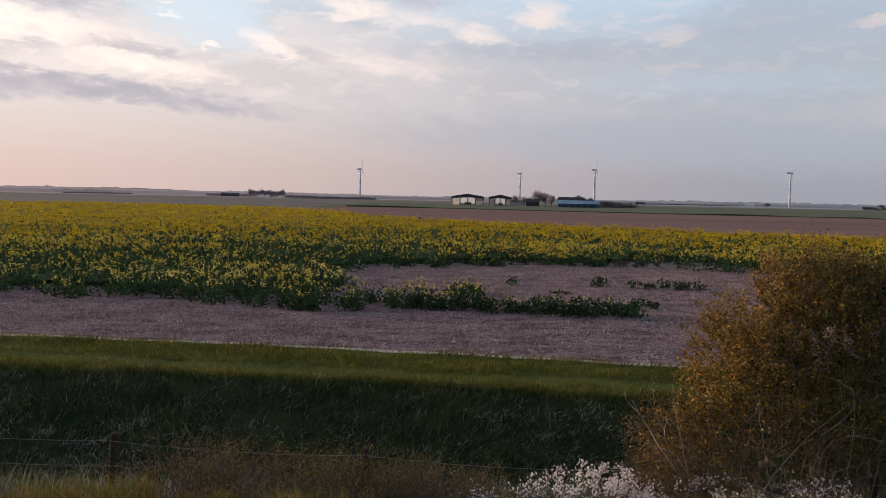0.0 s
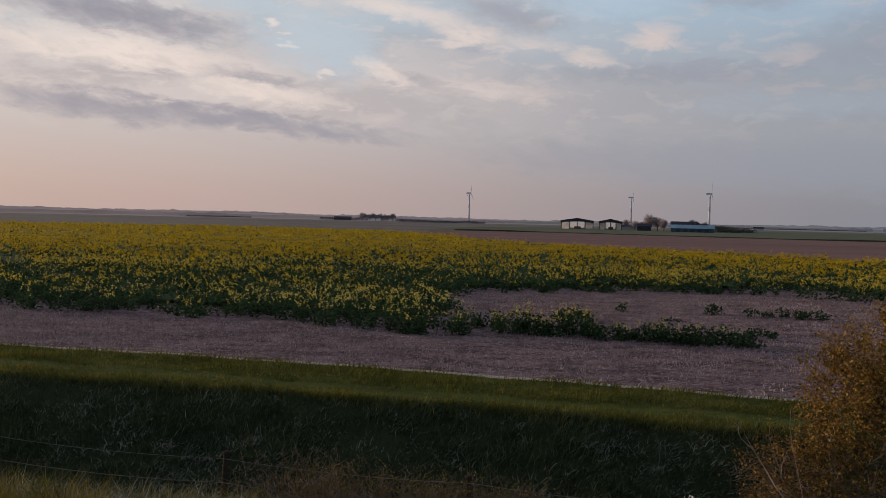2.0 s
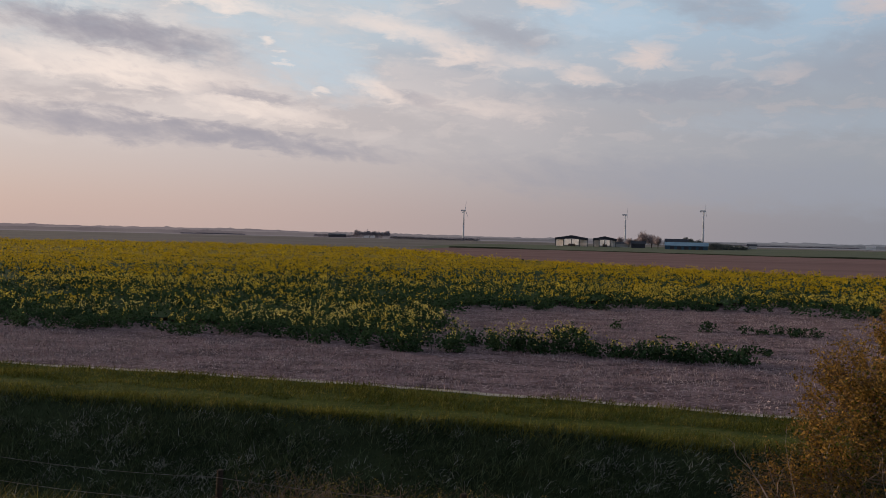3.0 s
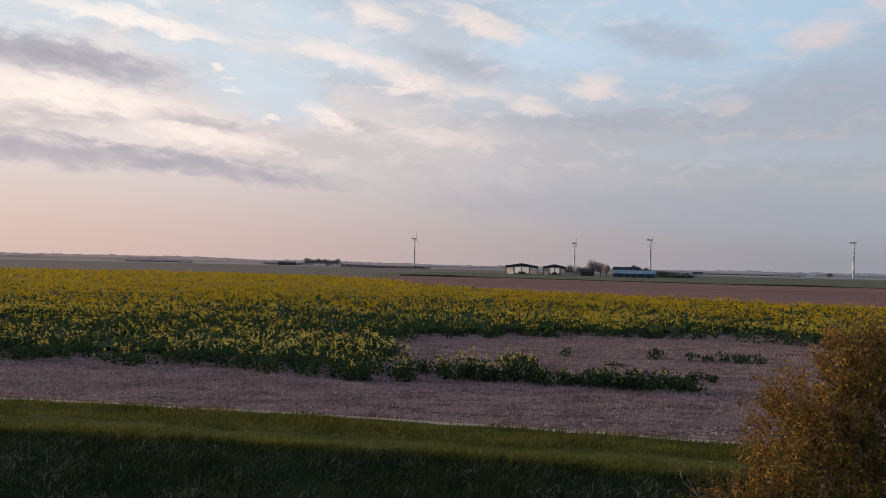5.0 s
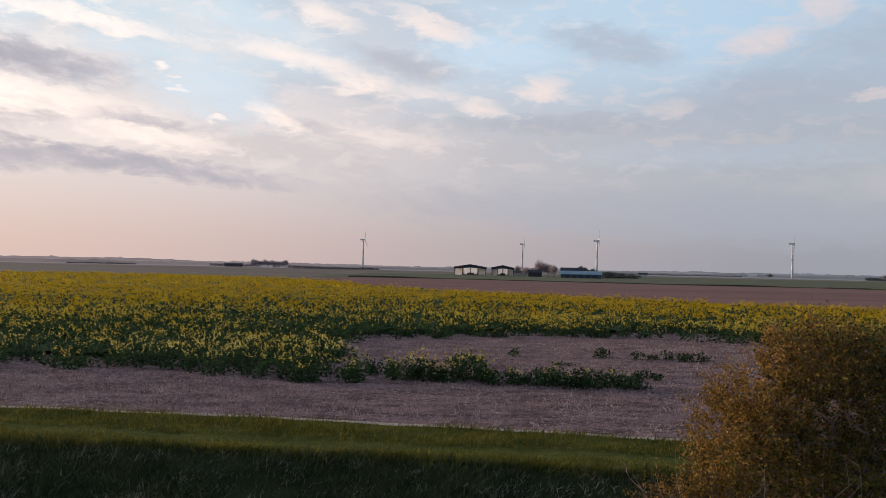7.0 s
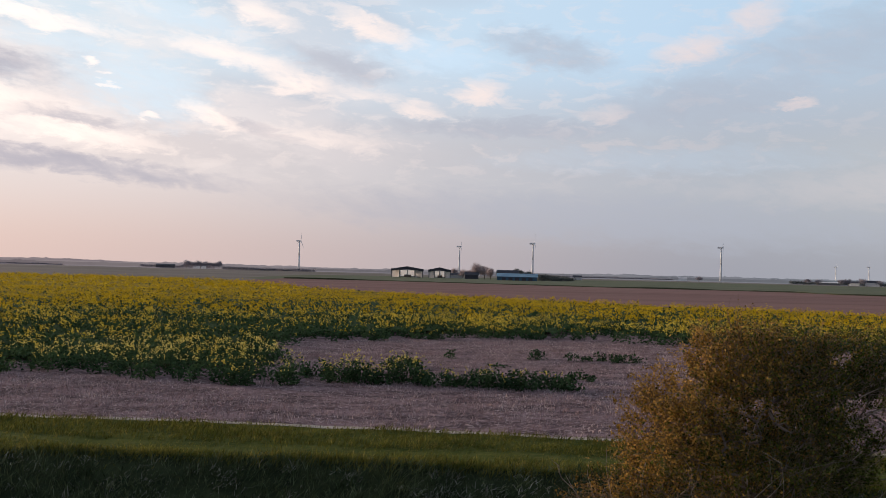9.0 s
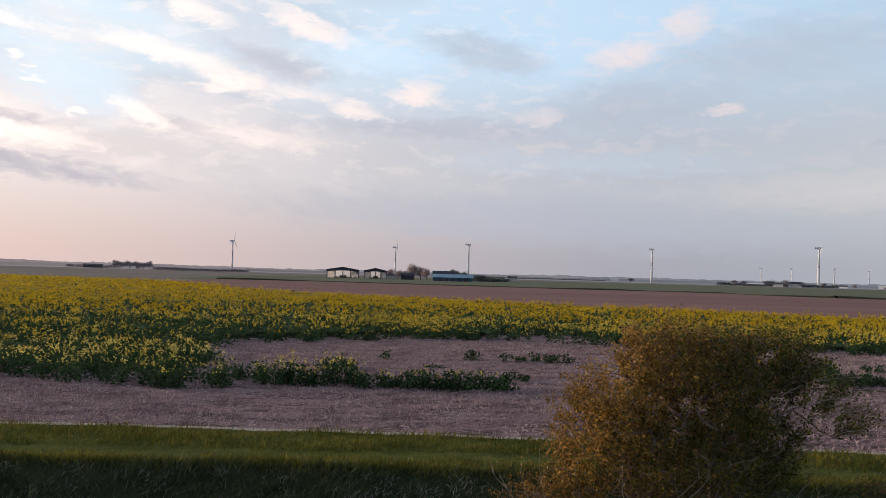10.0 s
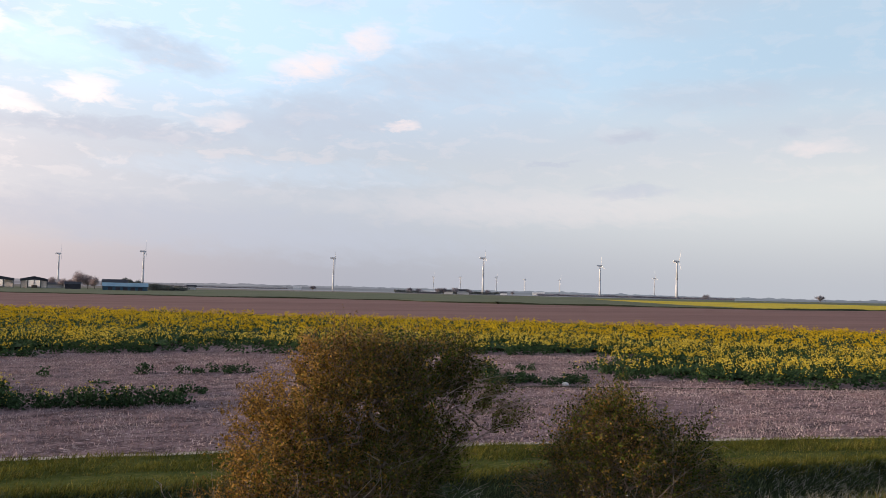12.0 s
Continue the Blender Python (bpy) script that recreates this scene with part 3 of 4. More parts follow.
for az, d, face, spin in ((28.6, 3600, 60, 10), (30.4, 3500, 65, 30), (32.8, 3300, 60, 50), (34.7, 3700, 60, 0), (37.0, 3700, 65, 80), (43.1, 2900, 65, 20)):
    wind_turbine((*polar(az, d), 0), 62, 28, face, spin)


# ---------------------------------------------------------------- farm
def open_barn(az0, az1, d, eave, ridge, depth, bays):
    """A barn with a dark roof on steel posts, open through, and a low pale back wall."""
    x0, y0 = polar(az0, d)
    x1, y1 = polar(az1, d)
    w = math.hypot(x1 - x0, y1 - y0)
    root = empty("open_barn", Matrix.Translation((x0, y0, 0)) @ pose(0, 0, 0, 0, 0, math.degrees(math.atan2(y1 - y0, x1 - x0))),
                 "open-sided farm barn with dark roof on steel posts", "barn", "farm buildings")
    for s in (0, 1):
        bm = bmesh.new()
        xa, xb, za, zb = (-0.6, w / 2, eave - 0.2, ridge) if s == 0 else (w / 2, w + 0.6, ridge, eave - 0.2)
        v = [bm.verts.new(p) for p in ((xa, -0.5, za), (xb, -0.5, zb), (xb, depth + 0.5, zb), (xa, depth + 0.5, za))]
        top = [bm.verts.new((p.co.x, p.co.y, p.co.z + 0.9)) for p in v]
        bm.faces.new(v[::-1])
        bm.faces.new(top)
        for i in range(4):
            bm.faces.new((v[i], v[(i + 1) % 4], top[(i + 1) % 4], top[i]))
        part("roof", bm, M["dark_roof"], root)
    bm = bmesh.new()
    rim = [(-0.6, eave - 0.2), (w / 2, ridge), (w + 0.6, eave - 0.2), (w + 0.6, eave - 0.9), (w * 0.82, eave - 0.5), (w / 2, ridge - 1.5), (w * 0.18, eave - 0.5), (-0.6, eave - 0.9)]
    for q in ((0, 1, 5, 6), (0, 6, 7), (1, 2, 4, 5), (2, 3, 4)):
        bm.faces.new([bm.verts.new((rim[k][0], -0.45, rim[k][1])) for k in q])
    bmesh.ops.remove_doubles(bm, verts=bm.verts[:], dist=0.01)
    bmesh.ops.solidify(bm, geom=bm.faces[:], thickness=0.2)
    part("gable", bm, M["dark_roof"], root)
    for i in range(bays + 1):
        bm = bmesh.new()
        x = w * i / bays
        box(bm, x - 0.22, x + 0.22, 0.0, 0.4, -0.2, eave + 0.1 + (ridge - eave) * (1 - abs(2 * i / bays - 1)) * 0.92)
        part("post", bm, M["steel"], root)
    for i in range(bays + 1):
        bm = bmesh.new()
        box(bm, w * i / bays - 0.18, w * i / bays + 0.18, depth - 0.4, depth, -0.2, eave + 0.1 + (ridge - eave) * (1 - abs(2 * i / bays - 1)) * 0.92)
        part("post", bm, M["steel"], root)
    bm = bmesh.new()
    box(bm, -0.1, w + 0.1, depth - 0.2, depth, -0.2, 0.9)
    part("back_wall", bm, M["white"], root)
    # sheets added behind each bay to pass light and brighten the interior
    for i in range(bays):
        bm = bmesh.new()
        box(bm, w * i / bays + 0.3, w * (i + 1) / bays - 0.3, depth - 0.35, depth - 0.25, 0.9, eave - 0.3)
        part("back_fill_sheet", bm, M["translucent_sheet"], root, "pale translucent sheet, cladding in front, added light fill behind")
    for i in (0, bays - 1):
        bm = bmesh.new()
        for k in range(6):
            xa = w * i / bays + 0.26 + k * (w / bays - 0.52) / 6
            box(bm, xa, xa + (w / bays - 0.52) / 6 - 0.04, 0.12 + 0.05 * (k % 2), 0.2 + 0.05 * (k % 2), 0.0, eave - 0.6)
        part("side_sheet", bm, M["translucent_sheet"], root, "pale translucent sheet, cladding in front, added light fill behind")
    bm = bmesh.new()
    box(bm, w * 0.4, w * 0.62, 3, 7, -0.1, 2.0)
    bmesh.ops.bevel(bm, geom=bm.edges[:], offset=0.3, segments=1, affect="EDGES")
    part("stacked_bales", bm, M["bark"], root, "dark stacked load inside")


open_barn(0.54, 2.62, 655, 5.7, 7.5, 20, 4)
open_barn(3.03, 4.46, 660, 5.6, 7.3, 18, 4)


def blue_shed(az0, az1, d):
    x0, y0 = polar(az0, d)
    x1, y1 = polar(az1, d)
    w = math.hypot(x1 - x0, y1 - y0)
    root = empty("long_shed", Matrix.Translation((x0, y0, 0)) @ pose(0, 0, 0, 0, 0, math.degrees(math.atan2(y1 - y0, x1 - x0))),
                 "long low farm shed with light blue roof and dark walls", "shed", "farm buildings")
    bm = bmesh.new()
    box(bm, 0, w, 0.4, 12, -0.2, 2.7)
    wall = part("wall", bm, M["blue_wall"], root)
    bm = bmesh.new()
    v = [bm.verts.new(p) for p in ((-0.5, 0, 2.6), (w + 0.5, 0, 2.6), (w + 0.5, 6, 5.0), (-0.5, 6, 5.0), (-0.5, 12.4, 2.6), (w + 0.5, 12.4, 2.6))]
    bm.faces.new(v[:4])
    bm.faces.new((v[3], v[2], v[5], v[4]))
    bmesh.ops.solidify(bm, geom=bm.faces[:], thickness=0.25)
    part("roof", bm, M["blue_roof"], root)
    for i in range(1, 6):
        bm = bmesh.new()
        box(bm, w * i / 6 - 1.4, w * i / 6 + 1.4, 0.3, 0.4, -0.1, 2.1)
        part("door", bm, M["dark_roof"], wall)


blue_shed(7.6, 10.25, 600)


def small_house(az, d, w, h, wall, roof, label):
    root = empty("farm_building", Matrix.Translation((*polar(az, d), 0)) @ pose(0, 0, 0, 0, 0, -az), label, "building", "distant buildings")
    bm = bmesh.new()
    box(bm, -w / 2, w / 2, 0, w * 0.6, -0.3, h)
    part("wall", bm, wall, root)
    bm = bmesh.new()
    e = w / 2 + 0.4
    v = [bm.verts.new(p) for p in ((-e, -0.4, h), (e, -0.4, h), (e, w * 0.3, h * 1.6), (-e, w * 0.3, h * 1.6), (-e, w * 0.6 + 0.4, h), (e, w * 0.6 + 0.4, h))]
    bm.faces.new(v[:4])
    bm.faces.new((v[3], v[2], v[5], v[4]))
    bm.faces.new((v[0], v[3], v[4]))
    bm.faces.new((v[1], v[5], v[2]))
    part("roof", bm, roof, root)


for az, d, w, h, wall, roof, label in (
        (5.9, 640, 10, 3.2, "dark_roof", "dark_roof", "small dark farm outbuilding"), (4.9, 690, 12, 2.6, "pale_wall", "dark_roof", "low pale farm outbuilding"),
        (8.3, 640, 16, 4.6, "dark_roof", "dark_roof", "dark barn behind the long shed"), (-11.9, 1500, 22, 5, "white", "dark_roof", "pale distant farmhouse among trees"),
        (-14.0, 1500, 30, 4, "dark_roof", "dark_roof", "low dark distant farm sheds"), (19.6, 1500, 14, 4, "white", "pale_wall", "small white cottage far off"),
        (12.9, 900, 9, 3, "pale_wall", "dark_roof", "pale outbuilding far off"), (30.6, 1300, 18, 5, "white", "dark_roof", "white farmhouse by the dark trees"),
        # the grey sheds' pale roof has the distance haze in its colour
        (28.2, 1350, 30, 3, "steel", "pale_wall", "long grey distant farm sheds"), (29.6, 1320, 14, 4, "white", "dark_roof", "small white distant building"),
        (35.6, 1700, 24, 4, "white", "pale_wall", "pale low shed far off"), (33.3, 1500, 12, 3, "white", "dark_roof", "low white distant building")):
    small_house(az, d, w, h, M[wall], M[roof], label)


# ---------------------------------------------------------------- distant trees
def crown_cloud(width, depth, height, count, size, low=0.05, slim=1.0):
    """An uneven crown of many small clumps in overlapping rounded lobes."""
    k = 14
    lobes = random_dirs(k) * rng.uniform(0.2, 0.62, (k, 1)) * np.array([width, depth, height * 0.75]) * 0.5 + np.array([0, 0, height * 0.55])
    radii = rng.uniform(0.16, 0.30, (k, 1)) * np.array([width, depth, height * 0.85])
    pick = rng.integers(0, k, count)
    c = lobes[pick] + random_dirs(count) * rng.random((count, 1)) ** 0.45 * radii[pick]
    c[:, 2] = np.clip(c[:, 2], height * low, height)
    long = random_dirs(count) + (c - np.array([0, 0, height * 0.3])) / height * (1.6 if slim < 0.5 else 0.0)
    return cards(c, unit(long), random_dirs(count), size * rng.uniform(0.6, 1.5, count), size * slim * rng.uniform(0.5, 1.2, count))


def far_tree(az, d, width, height, leaf, label, count=1300, bare=False):
    root = empty("tree", Matrix.Translation((*polar(az, d), 0)), label, "tree", "distant trees")
    bm = bmesh.new()
    beam(bm, (0, 0, -0.3), (0, 0, height * 0.45), height * 0.035, height * 0.02, 6)
    for k in range(9):
        a = k * 2.4
        beam(bm, (0, 0, height * (0.18 + 0.03 * k)), (math.cos(a) * width * 0.3, math.sin(a) * width * 0.3, height * (0.62 + 0.03 * k)), height * 0.013, height * 0.004, 4)
    part("trunk", bm, M["bark"], root)
    if bare:
        v, f = crown_cloud(width, width, height, count, height * 0.13, 0.12, 0.16)
    else:
        v, f = crown_cloud(width, width, height, count, height * 0.10, 0.02)
    part_np("crown", v, f, leaf, root)


for az, d, w, h in ((4.75, 700, 7, 9), (5.3, 690, 9, 8), (6.2, 650, 13, 13), (6.75, 655, 9, 11), (7.15, 640, 9, 10), (5.75, 660, 8, 7.5)):
    far_tree(az, d, w, h, M["bare_crown"], "bare rounded farmyard tree beside the barns", 2300, True)
for az, d, w, h in ((8.8, 650, 9, 10), (9.2, 660, 9, 9), (9.7, 660, 8, 8.5), (7.9, 665, 10, 8), (10.6, 640, 15, 6), (11.0, 640, 15, 5.5), (11.5, 660, 15, 5), (12.1, 700, 9, 4.5)):
    far_tree(az, d, w, h, M["far_leaf"], "dark leafy tree beside the long shed", 900)
for az in (-12.7, -12.25, -11.85, -11.45, -11.05, -10.7):
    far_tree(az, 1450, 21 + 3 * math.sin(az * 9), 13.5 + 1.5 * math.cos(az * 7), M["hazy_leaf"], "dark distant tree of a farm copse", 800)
for az, h in ((20.6, 9), (27.0, 10), (27.6, 9), (28.9, 11), (29.3, 11), (30.1, 12), (31.0, 9), (32.2, 8), (46.3, 9), (53.0, 12), (33.9, 7)):
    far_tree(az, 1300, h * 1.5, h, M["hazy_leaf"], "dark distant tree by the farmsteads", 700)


def hedge(az0, az1, d, height, label, leaf="hazy_leaf"):
    """A far hedge: many clumps along a line."""
    x0, y0 = polar(az0, d)
    x1, y1 = polar(az1, d * 1.03)
    w = math.hypot(x1 - x0, y1 - y0)
    n = int(w * 26)
    s = rng.random(n)
    h = height * (0.55 + 0.45 * np.abs(wave(s * w, 0 * s, 0.09, az0)))
    c = np.stack([x0 + (x1 - x0) * s, y0 + (y1 - y0) * s, rng.random(n) ** 0.7 * h], 1) + rng.normal(size=(n, 3)) * np.array([1.0, 1.0, 0.1])
    v, f = cards(c, random_dirs(n), random_dirs(n), rng.uniform(0.9, 2.0, n), rng.uniform(0.8, 1.7, n))
    ob = part_np("hedge", v, f, M[leaf])
    tagged(ob, label, "hedge", kind="stuff")


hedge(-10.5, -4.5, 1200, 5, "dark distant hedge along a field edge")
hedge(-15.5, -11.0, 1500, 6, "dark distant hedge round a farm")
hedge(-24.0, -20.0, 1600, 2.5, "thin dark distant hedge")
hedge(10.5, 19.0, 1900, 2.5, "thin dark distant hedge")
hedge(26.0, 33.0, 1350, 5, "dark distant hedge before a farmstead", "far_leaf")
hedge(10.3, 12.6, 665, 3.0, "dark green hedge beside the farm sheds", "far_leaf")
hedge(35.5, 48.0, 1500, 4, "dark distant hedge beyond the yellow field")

# ---------------------------------------------------------------- rapeseed field
def inside(poly, x, y):
    """Which points lie inside a polygon."""
    hit = np.zeros(np.shape(x), bool)
    for (x0, y0), (x1, y1) in zip(poly, poly[1:] + poly[:1]):
        with np.errstate(divide="ignore", invalid="ignore"):
            hit ^= ((y0 > y) != (y1 > y)) & (x < (x1 - x0) * (y - y0) / (y1 - y0 + 1e-12) + x0)
    return hit


CROP = [(-190, 75), (-26, 38.2), (-19, 37.6), (-13, 37.5), (-9, 36.2), (-7, 35.6), (-3.2, 35.2), (-3.6, 38.6), (-5.6, 41), (-4.6, 44), (-6, 49), (-6.6, 54.5),
        (0.6, 59), (9, 61.8), (16.5, 60), (21, 57.7), (31.8, 55.3), (40, 52.5), (46, 50), (44, 47.5), (34, 42.5), (33, 39.5), (36.4, 36), (37.6, 31),
        (43, 28.8), (70, 24), (150, 45), (103, 68), (91, 81), (76, 92.5), (60, 103.5), (46, 113.5), (33, 121), (26, 130), (8, 145), (-12, 175), (-26, 210), (-45, 255), (-88, 276), (-220, 285)]
BARE = [(15.0, 60.8), (20.6, 60.4), (21.8, 65.5), (18.3, 68.0), (15.2, 66.0)]


def crop_here(x, y, edge=0.6):
    dx, dy = edge * wave(x, y, 2.3, 1.0), edge * wave(x, y, 1.9, 4.0)
    return inside(CROP, x + dx, y + dy) & ~inside(BARE, x + dx, y + dy)


def in_view(x, y, margin=0.0):
    a = np.degrees(np.arctan2(x, y))
    return (a > -38 - margin) & (a < 60 + margin)


def scatter(r0, r1, spacing):
    """Jittered places between two distances from the path, in view of it."""
    g = np.arange(-r1, r1, spacing)
    x, y = np.meshgrid(g, np.arange(0, r1, spacing))
    x, y = x.ravel(), y.ravel()
    r = np.hypot(x, y)
    keep = (r > r0 - spacing) & (r < r1 + spacing) & in_view(x, y)
    x, y = x[keep], y[keep]
    x, y = x + rng.uniform(-0.5, 0.5, len(x)) * spacing, y + rng.uniform(-0.5, 0.5, len(x)) * spacing
    r = np.hypot(x, y)
    keep = (r >= r0) & (r < r1)
    return x[keep], y[keep]


def bloom(x, y):
    """How far the crop is in flower, and how tall, by patches."""
    b = 0.34 + 0.34 * wave(x, y, 0.33, 0.5) + 0.34 * wave(x, y, 0.95, 3.0) + 0.16 * wave(x, y, 0.09, 6.0)
    b = b - 0.06 + 0.42 * wave(x * 0.20, y, 0.85, 7.0) + np.clip((x - 12) / 60, 0, 0.4)
    return np.clip(b + np.clip((np.hypot(x, y) - 55) / 90, 0, 0.40), 0.0, 1.2)


def rape_shapes(x, y, height, flowering, leaves, tufts, leaf_size, tuft_size, spread):
    """Leaves and flower heads of many rapeseed plants."""
    n = len(x)
    base = np.stack([x, y, 0 * x], 1)
    i = np.repeat(np.arange(n), leaves)
    s = rng.random(len(i))
    c = base[i] + np.stack([rng.normal(size=len(i)) * spread, rng.normal(size=len(i)) * spread, height[i] * (0.03 + 0.82 * s)], 1)
    long = random_dirs(len(i), 0.7)
    lv = cards(c, long, unit(np.cross(long, random_dirs(len(i)))), leaf_size * (1.25 - 0.6 * s) * rng.uniform(0.7, 1.3, len(i)), leaf_size * 0.55 * rng.uniform(0.7, 1.3, len(i)))
    heads = max(1, tufts // 4)
    j = np.repeat(np.arange(n), heads)
    j = j[rng.random(len(j)) < np.clip(flowering[j], 0, 1)]
    top = base[j] + np.stack([rng.normal(size=len(j)) * spread, rng.normal(size=len(j)) * spread, height[j] * rng.uniform(0.84, 1.10, len(j))], 1)
    top = np.repeat(top, 4, axis=0)
    c = top + rng.normal(size=top.shape) * tuft_size * np.array([0.36, 0.36, 0.80])
    long = random_dirs(len(c))
    size = tuft_size * rng.uniform(0.6, 1.3, len(c))
    tv = cards(c, long, unit(np.cross(long, random_dirs(len(c)))), size, size)
    return lv, tv


def rapeseed_mass():
    for r0, r1, gap, plants, leaves, tufts, ls, ts, spread, label in (
            (30, 50, 0.80, 6, 13, 15, 0.17, 0.060, 0.09, "tall rapeseed plants in yellow flower, dark leaves below"),
            (50, 78, 0.95, 4, 11, 15, 0.24, 0.080, 0.15, "rapeseed crop in full yellow flower"),
            (78, 150, 1.35, 3, 6, 15, 0.36, 0.125, 0.24, "rapeseed crop in full yellow flower"),
            (150, 300, 2.4, 2, 3, 15, 0.6, 0.26, 0.5, "rapeseed crop in full yellow flower")):
        x, y = scatter(r0, r1, gap)
        keep = crop_here(x, y, 1.5 if r0 < 70 else 0.7)
        x, y = x[keep], y[keep]
        # plants stand in uneven clumps, highest in the middle, with dark gaps between
        full = rng.random(len(x)) < np.clip(0.95 + 0.7 * wave(x, y, 0.8, 9.0), 0.45, 1)
        x, y = x[full], y[full]
        b = bloom(x, y) + rng.normal(size=len(x)) * 0.18
        b = np.where(np.hypot(x, y) < 50, 0.16 + 0.75 * b, b)
        tall = (0.96 + 0.20 * wave(x, y, 0.5, 2.0) + 0.30 * wave(x * 0.20, y, 0.85, 7.0) * np.clip((115 - np.hypot(x, y)) / 60, 0, 1) + 0.16 * rng.normal(size=len(x))) * np.clip(0.85 + 0.2 * b, 0.8, 1.08)
        i = np.repeat(np.arange(len(x)), plants)
        ox, oy = rng.normal(size=(2, len(i))) * gap * 0.24
        h = np.clip(tall[i] * (1.08 - 0.42 * np.hypot(ox, oy) / (gap * 0.6)), 0.35, 1.45)
        x, y, b = x[i] + ox, y[i] + oy, b[i] - 0.5 * np.hypot(ox, oy) / (gap * 0.6) + 0.18 - 0.55 * np.clip(0.66 - h, 0, 0.5) / 0.3
        lv, tv = rape_shapes(x, y, h, b, leaves, tufts, ls, ts, spread)
        ob = part_np("rapeseed_crop", *lv, M["rape_leaf"])
        tagged(ob, label, "crop", kind="stuff")
        part_np("flower_mass", *tv, M["rape_flower"] if r0 < 50 else M["rape_mid_flower"] if r0 < 70 else M["rape_far_flower"], ob, "small yellow flower heads")
    # the closed leafy canopy between the plants, the near part coloured as shade
    r = np.geomspace(31, 292, 130)
    a = np.radians(np.arange(-39, 61, 0.45))
    R, A = np.meshgrid(r, a, indexing="ij")
    X, Y = R * np.sin(A), R * np.cos(A)
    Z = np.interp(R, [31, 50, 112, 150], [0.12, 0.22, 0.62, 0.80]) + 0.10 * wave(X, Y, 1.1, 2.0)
    n, m = X.shape
    i = (np.arange(n - 1)[:, None] * m + np.arange(m - 1)[None]).ravel()
    F = np.stack([i, i + 1, i + m + 1, i + m], 1)
    cx, cy = X.ravel()[F].mean(1), Y.ravel()[F].mean(1)
    ok = crop_here(cx, cy, 0.5)
    for dx, dy in ((1.4, 0), (-1.4, 0), (0, -2.6), (0, -4.6), (0, 1.2), (1.4, -1.6), (-1.4, -1.6)):
        ok &= crop_here(cx + dx, cy + dy, 0.5)
    F, cr = F[ok], np.hypot(cx, cy)[ok]
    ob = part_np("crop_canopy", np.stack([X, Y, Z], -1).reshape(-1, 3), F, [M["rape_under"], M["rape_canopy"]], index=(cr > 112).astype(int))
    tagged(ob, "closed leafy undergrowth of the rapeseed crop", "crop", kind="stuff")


rapeseed_mass()


def rapeseed_clump(x, y, width, depth, height, flowering):
    """A stray group of plants standing in the stubble."""
    root = empty("rapeseed_plant", Matrix.Translation((x, y, float(land_z(x, y)) - 0.02)), "stray rapeseed plants in the stubble, dark green with yellow flowers" if flowering > 0.25
                 else "stray dark green rapeseed plants without flowers in the stubble", "plant", "stray rapeseed plants")
    n = max(3, int(width * depth * 11))
    px, py = rng.uniform(-0.5, 0.5, n) * width, rng.uniform(-0.5, 0.5, n) * depth
    h = height * (0.65 + 0.45 * rng.random(n)) * (1 - 0.45 * (2 * np.abs(px) / width) ** 3)
    lv, tv = rape_shapes(px, py, h, np.full(n, flowering), 26, 9, 0.17, 0.07, 0.13)
    part_np("foliage", *lv, M["rape_leaf"], root)
    if flowering > 0.04:
        part_np("flower_mass", *tv, M["rape_flower"], root)
    v, f = prisms(np.stack([px, py, 0 * px], 1), np.stack([px * 1.1, py * 1.1, h * 0.9], 1), np.full(n, 0.012), np.full(n, 0.006), 3)
    part_np("stem_mass", v, f, M["rape_leaf"], root)


for row in ((-1.3, 36.4, 2.2, 1.6, 1.15, 0.8), (0.9, 36.2, 2.4, 1.6, 1.15, 0.75), (2.6, 35.6, 1.6, 1.2, 0.85, 0.35), (4.4, 35.3, 1.9, 1.4, 0.85, 0.3), (6.3, 35.0, 2.9, 1.5, 0.92, 0.12),
            (7.9, 34.9, 0.7, 0.7, 0.5, 0.0), (-3.6, 35.2, 0.9, 0.8, 1.0, 0.35), (-2.6, 37.6, 1.2, 1.0, 0.8, 0.3), (1.2, 42.2, 1.5, 1.0, 0.75, 0.15), (3.9, 47.0, 0.5, 0.5, 0.6, 0.1),
            (8.7, 47.0, 0.9, 0.7, 0.85, 0.0), (10.5, 46.6, 0.6, 0.5, 0.6, 0.0), (11.3, 46.6, 0.5, 0.5, 0.5, 0.0), (12.1, 46.6, 0.7, 0.5, 0.55, 0.0), (13.4, 46.2, 1.5, 0.8, 0.75, 0.0),
            (8.9, 37.9, 1.3, 0.7, 0.55, 0.02), (5.9, 43.0, 0.6, 0.5, 0.3, 0.0), (-0.2, 57.6, 1.1, 0.8, 0.7, 0.1), (3.8, 59.2, 1.0, 0.8, 0.8, 0.1), (26.3, 41.5, 1.5, 1.2, 1.0, 0.4),
            (25.2, 37.3, 3.2, 1.3, 0.8, 0.05), (30.3, 43.2, 0.9, 0.7, 0.6, 0.0), (27.0, 35.7, 1.2, 0.8, 0.6, 0.0), (28.6, 36.2, 1.6, 1.0, 0.75, 0.1), (18.6, 46.0, 1.2, 0.9, 0.7, 0.0),
            (18.0, 64.0, 1.1, 0.8, 0.7, 0.1), (32.5, 37.0, 1.3, 0.9, 0.7, 0.2), (-5.2, 35.0, 1.3, 0.9, 0.9, 0.4)):
    rapeseed_clump(*row)


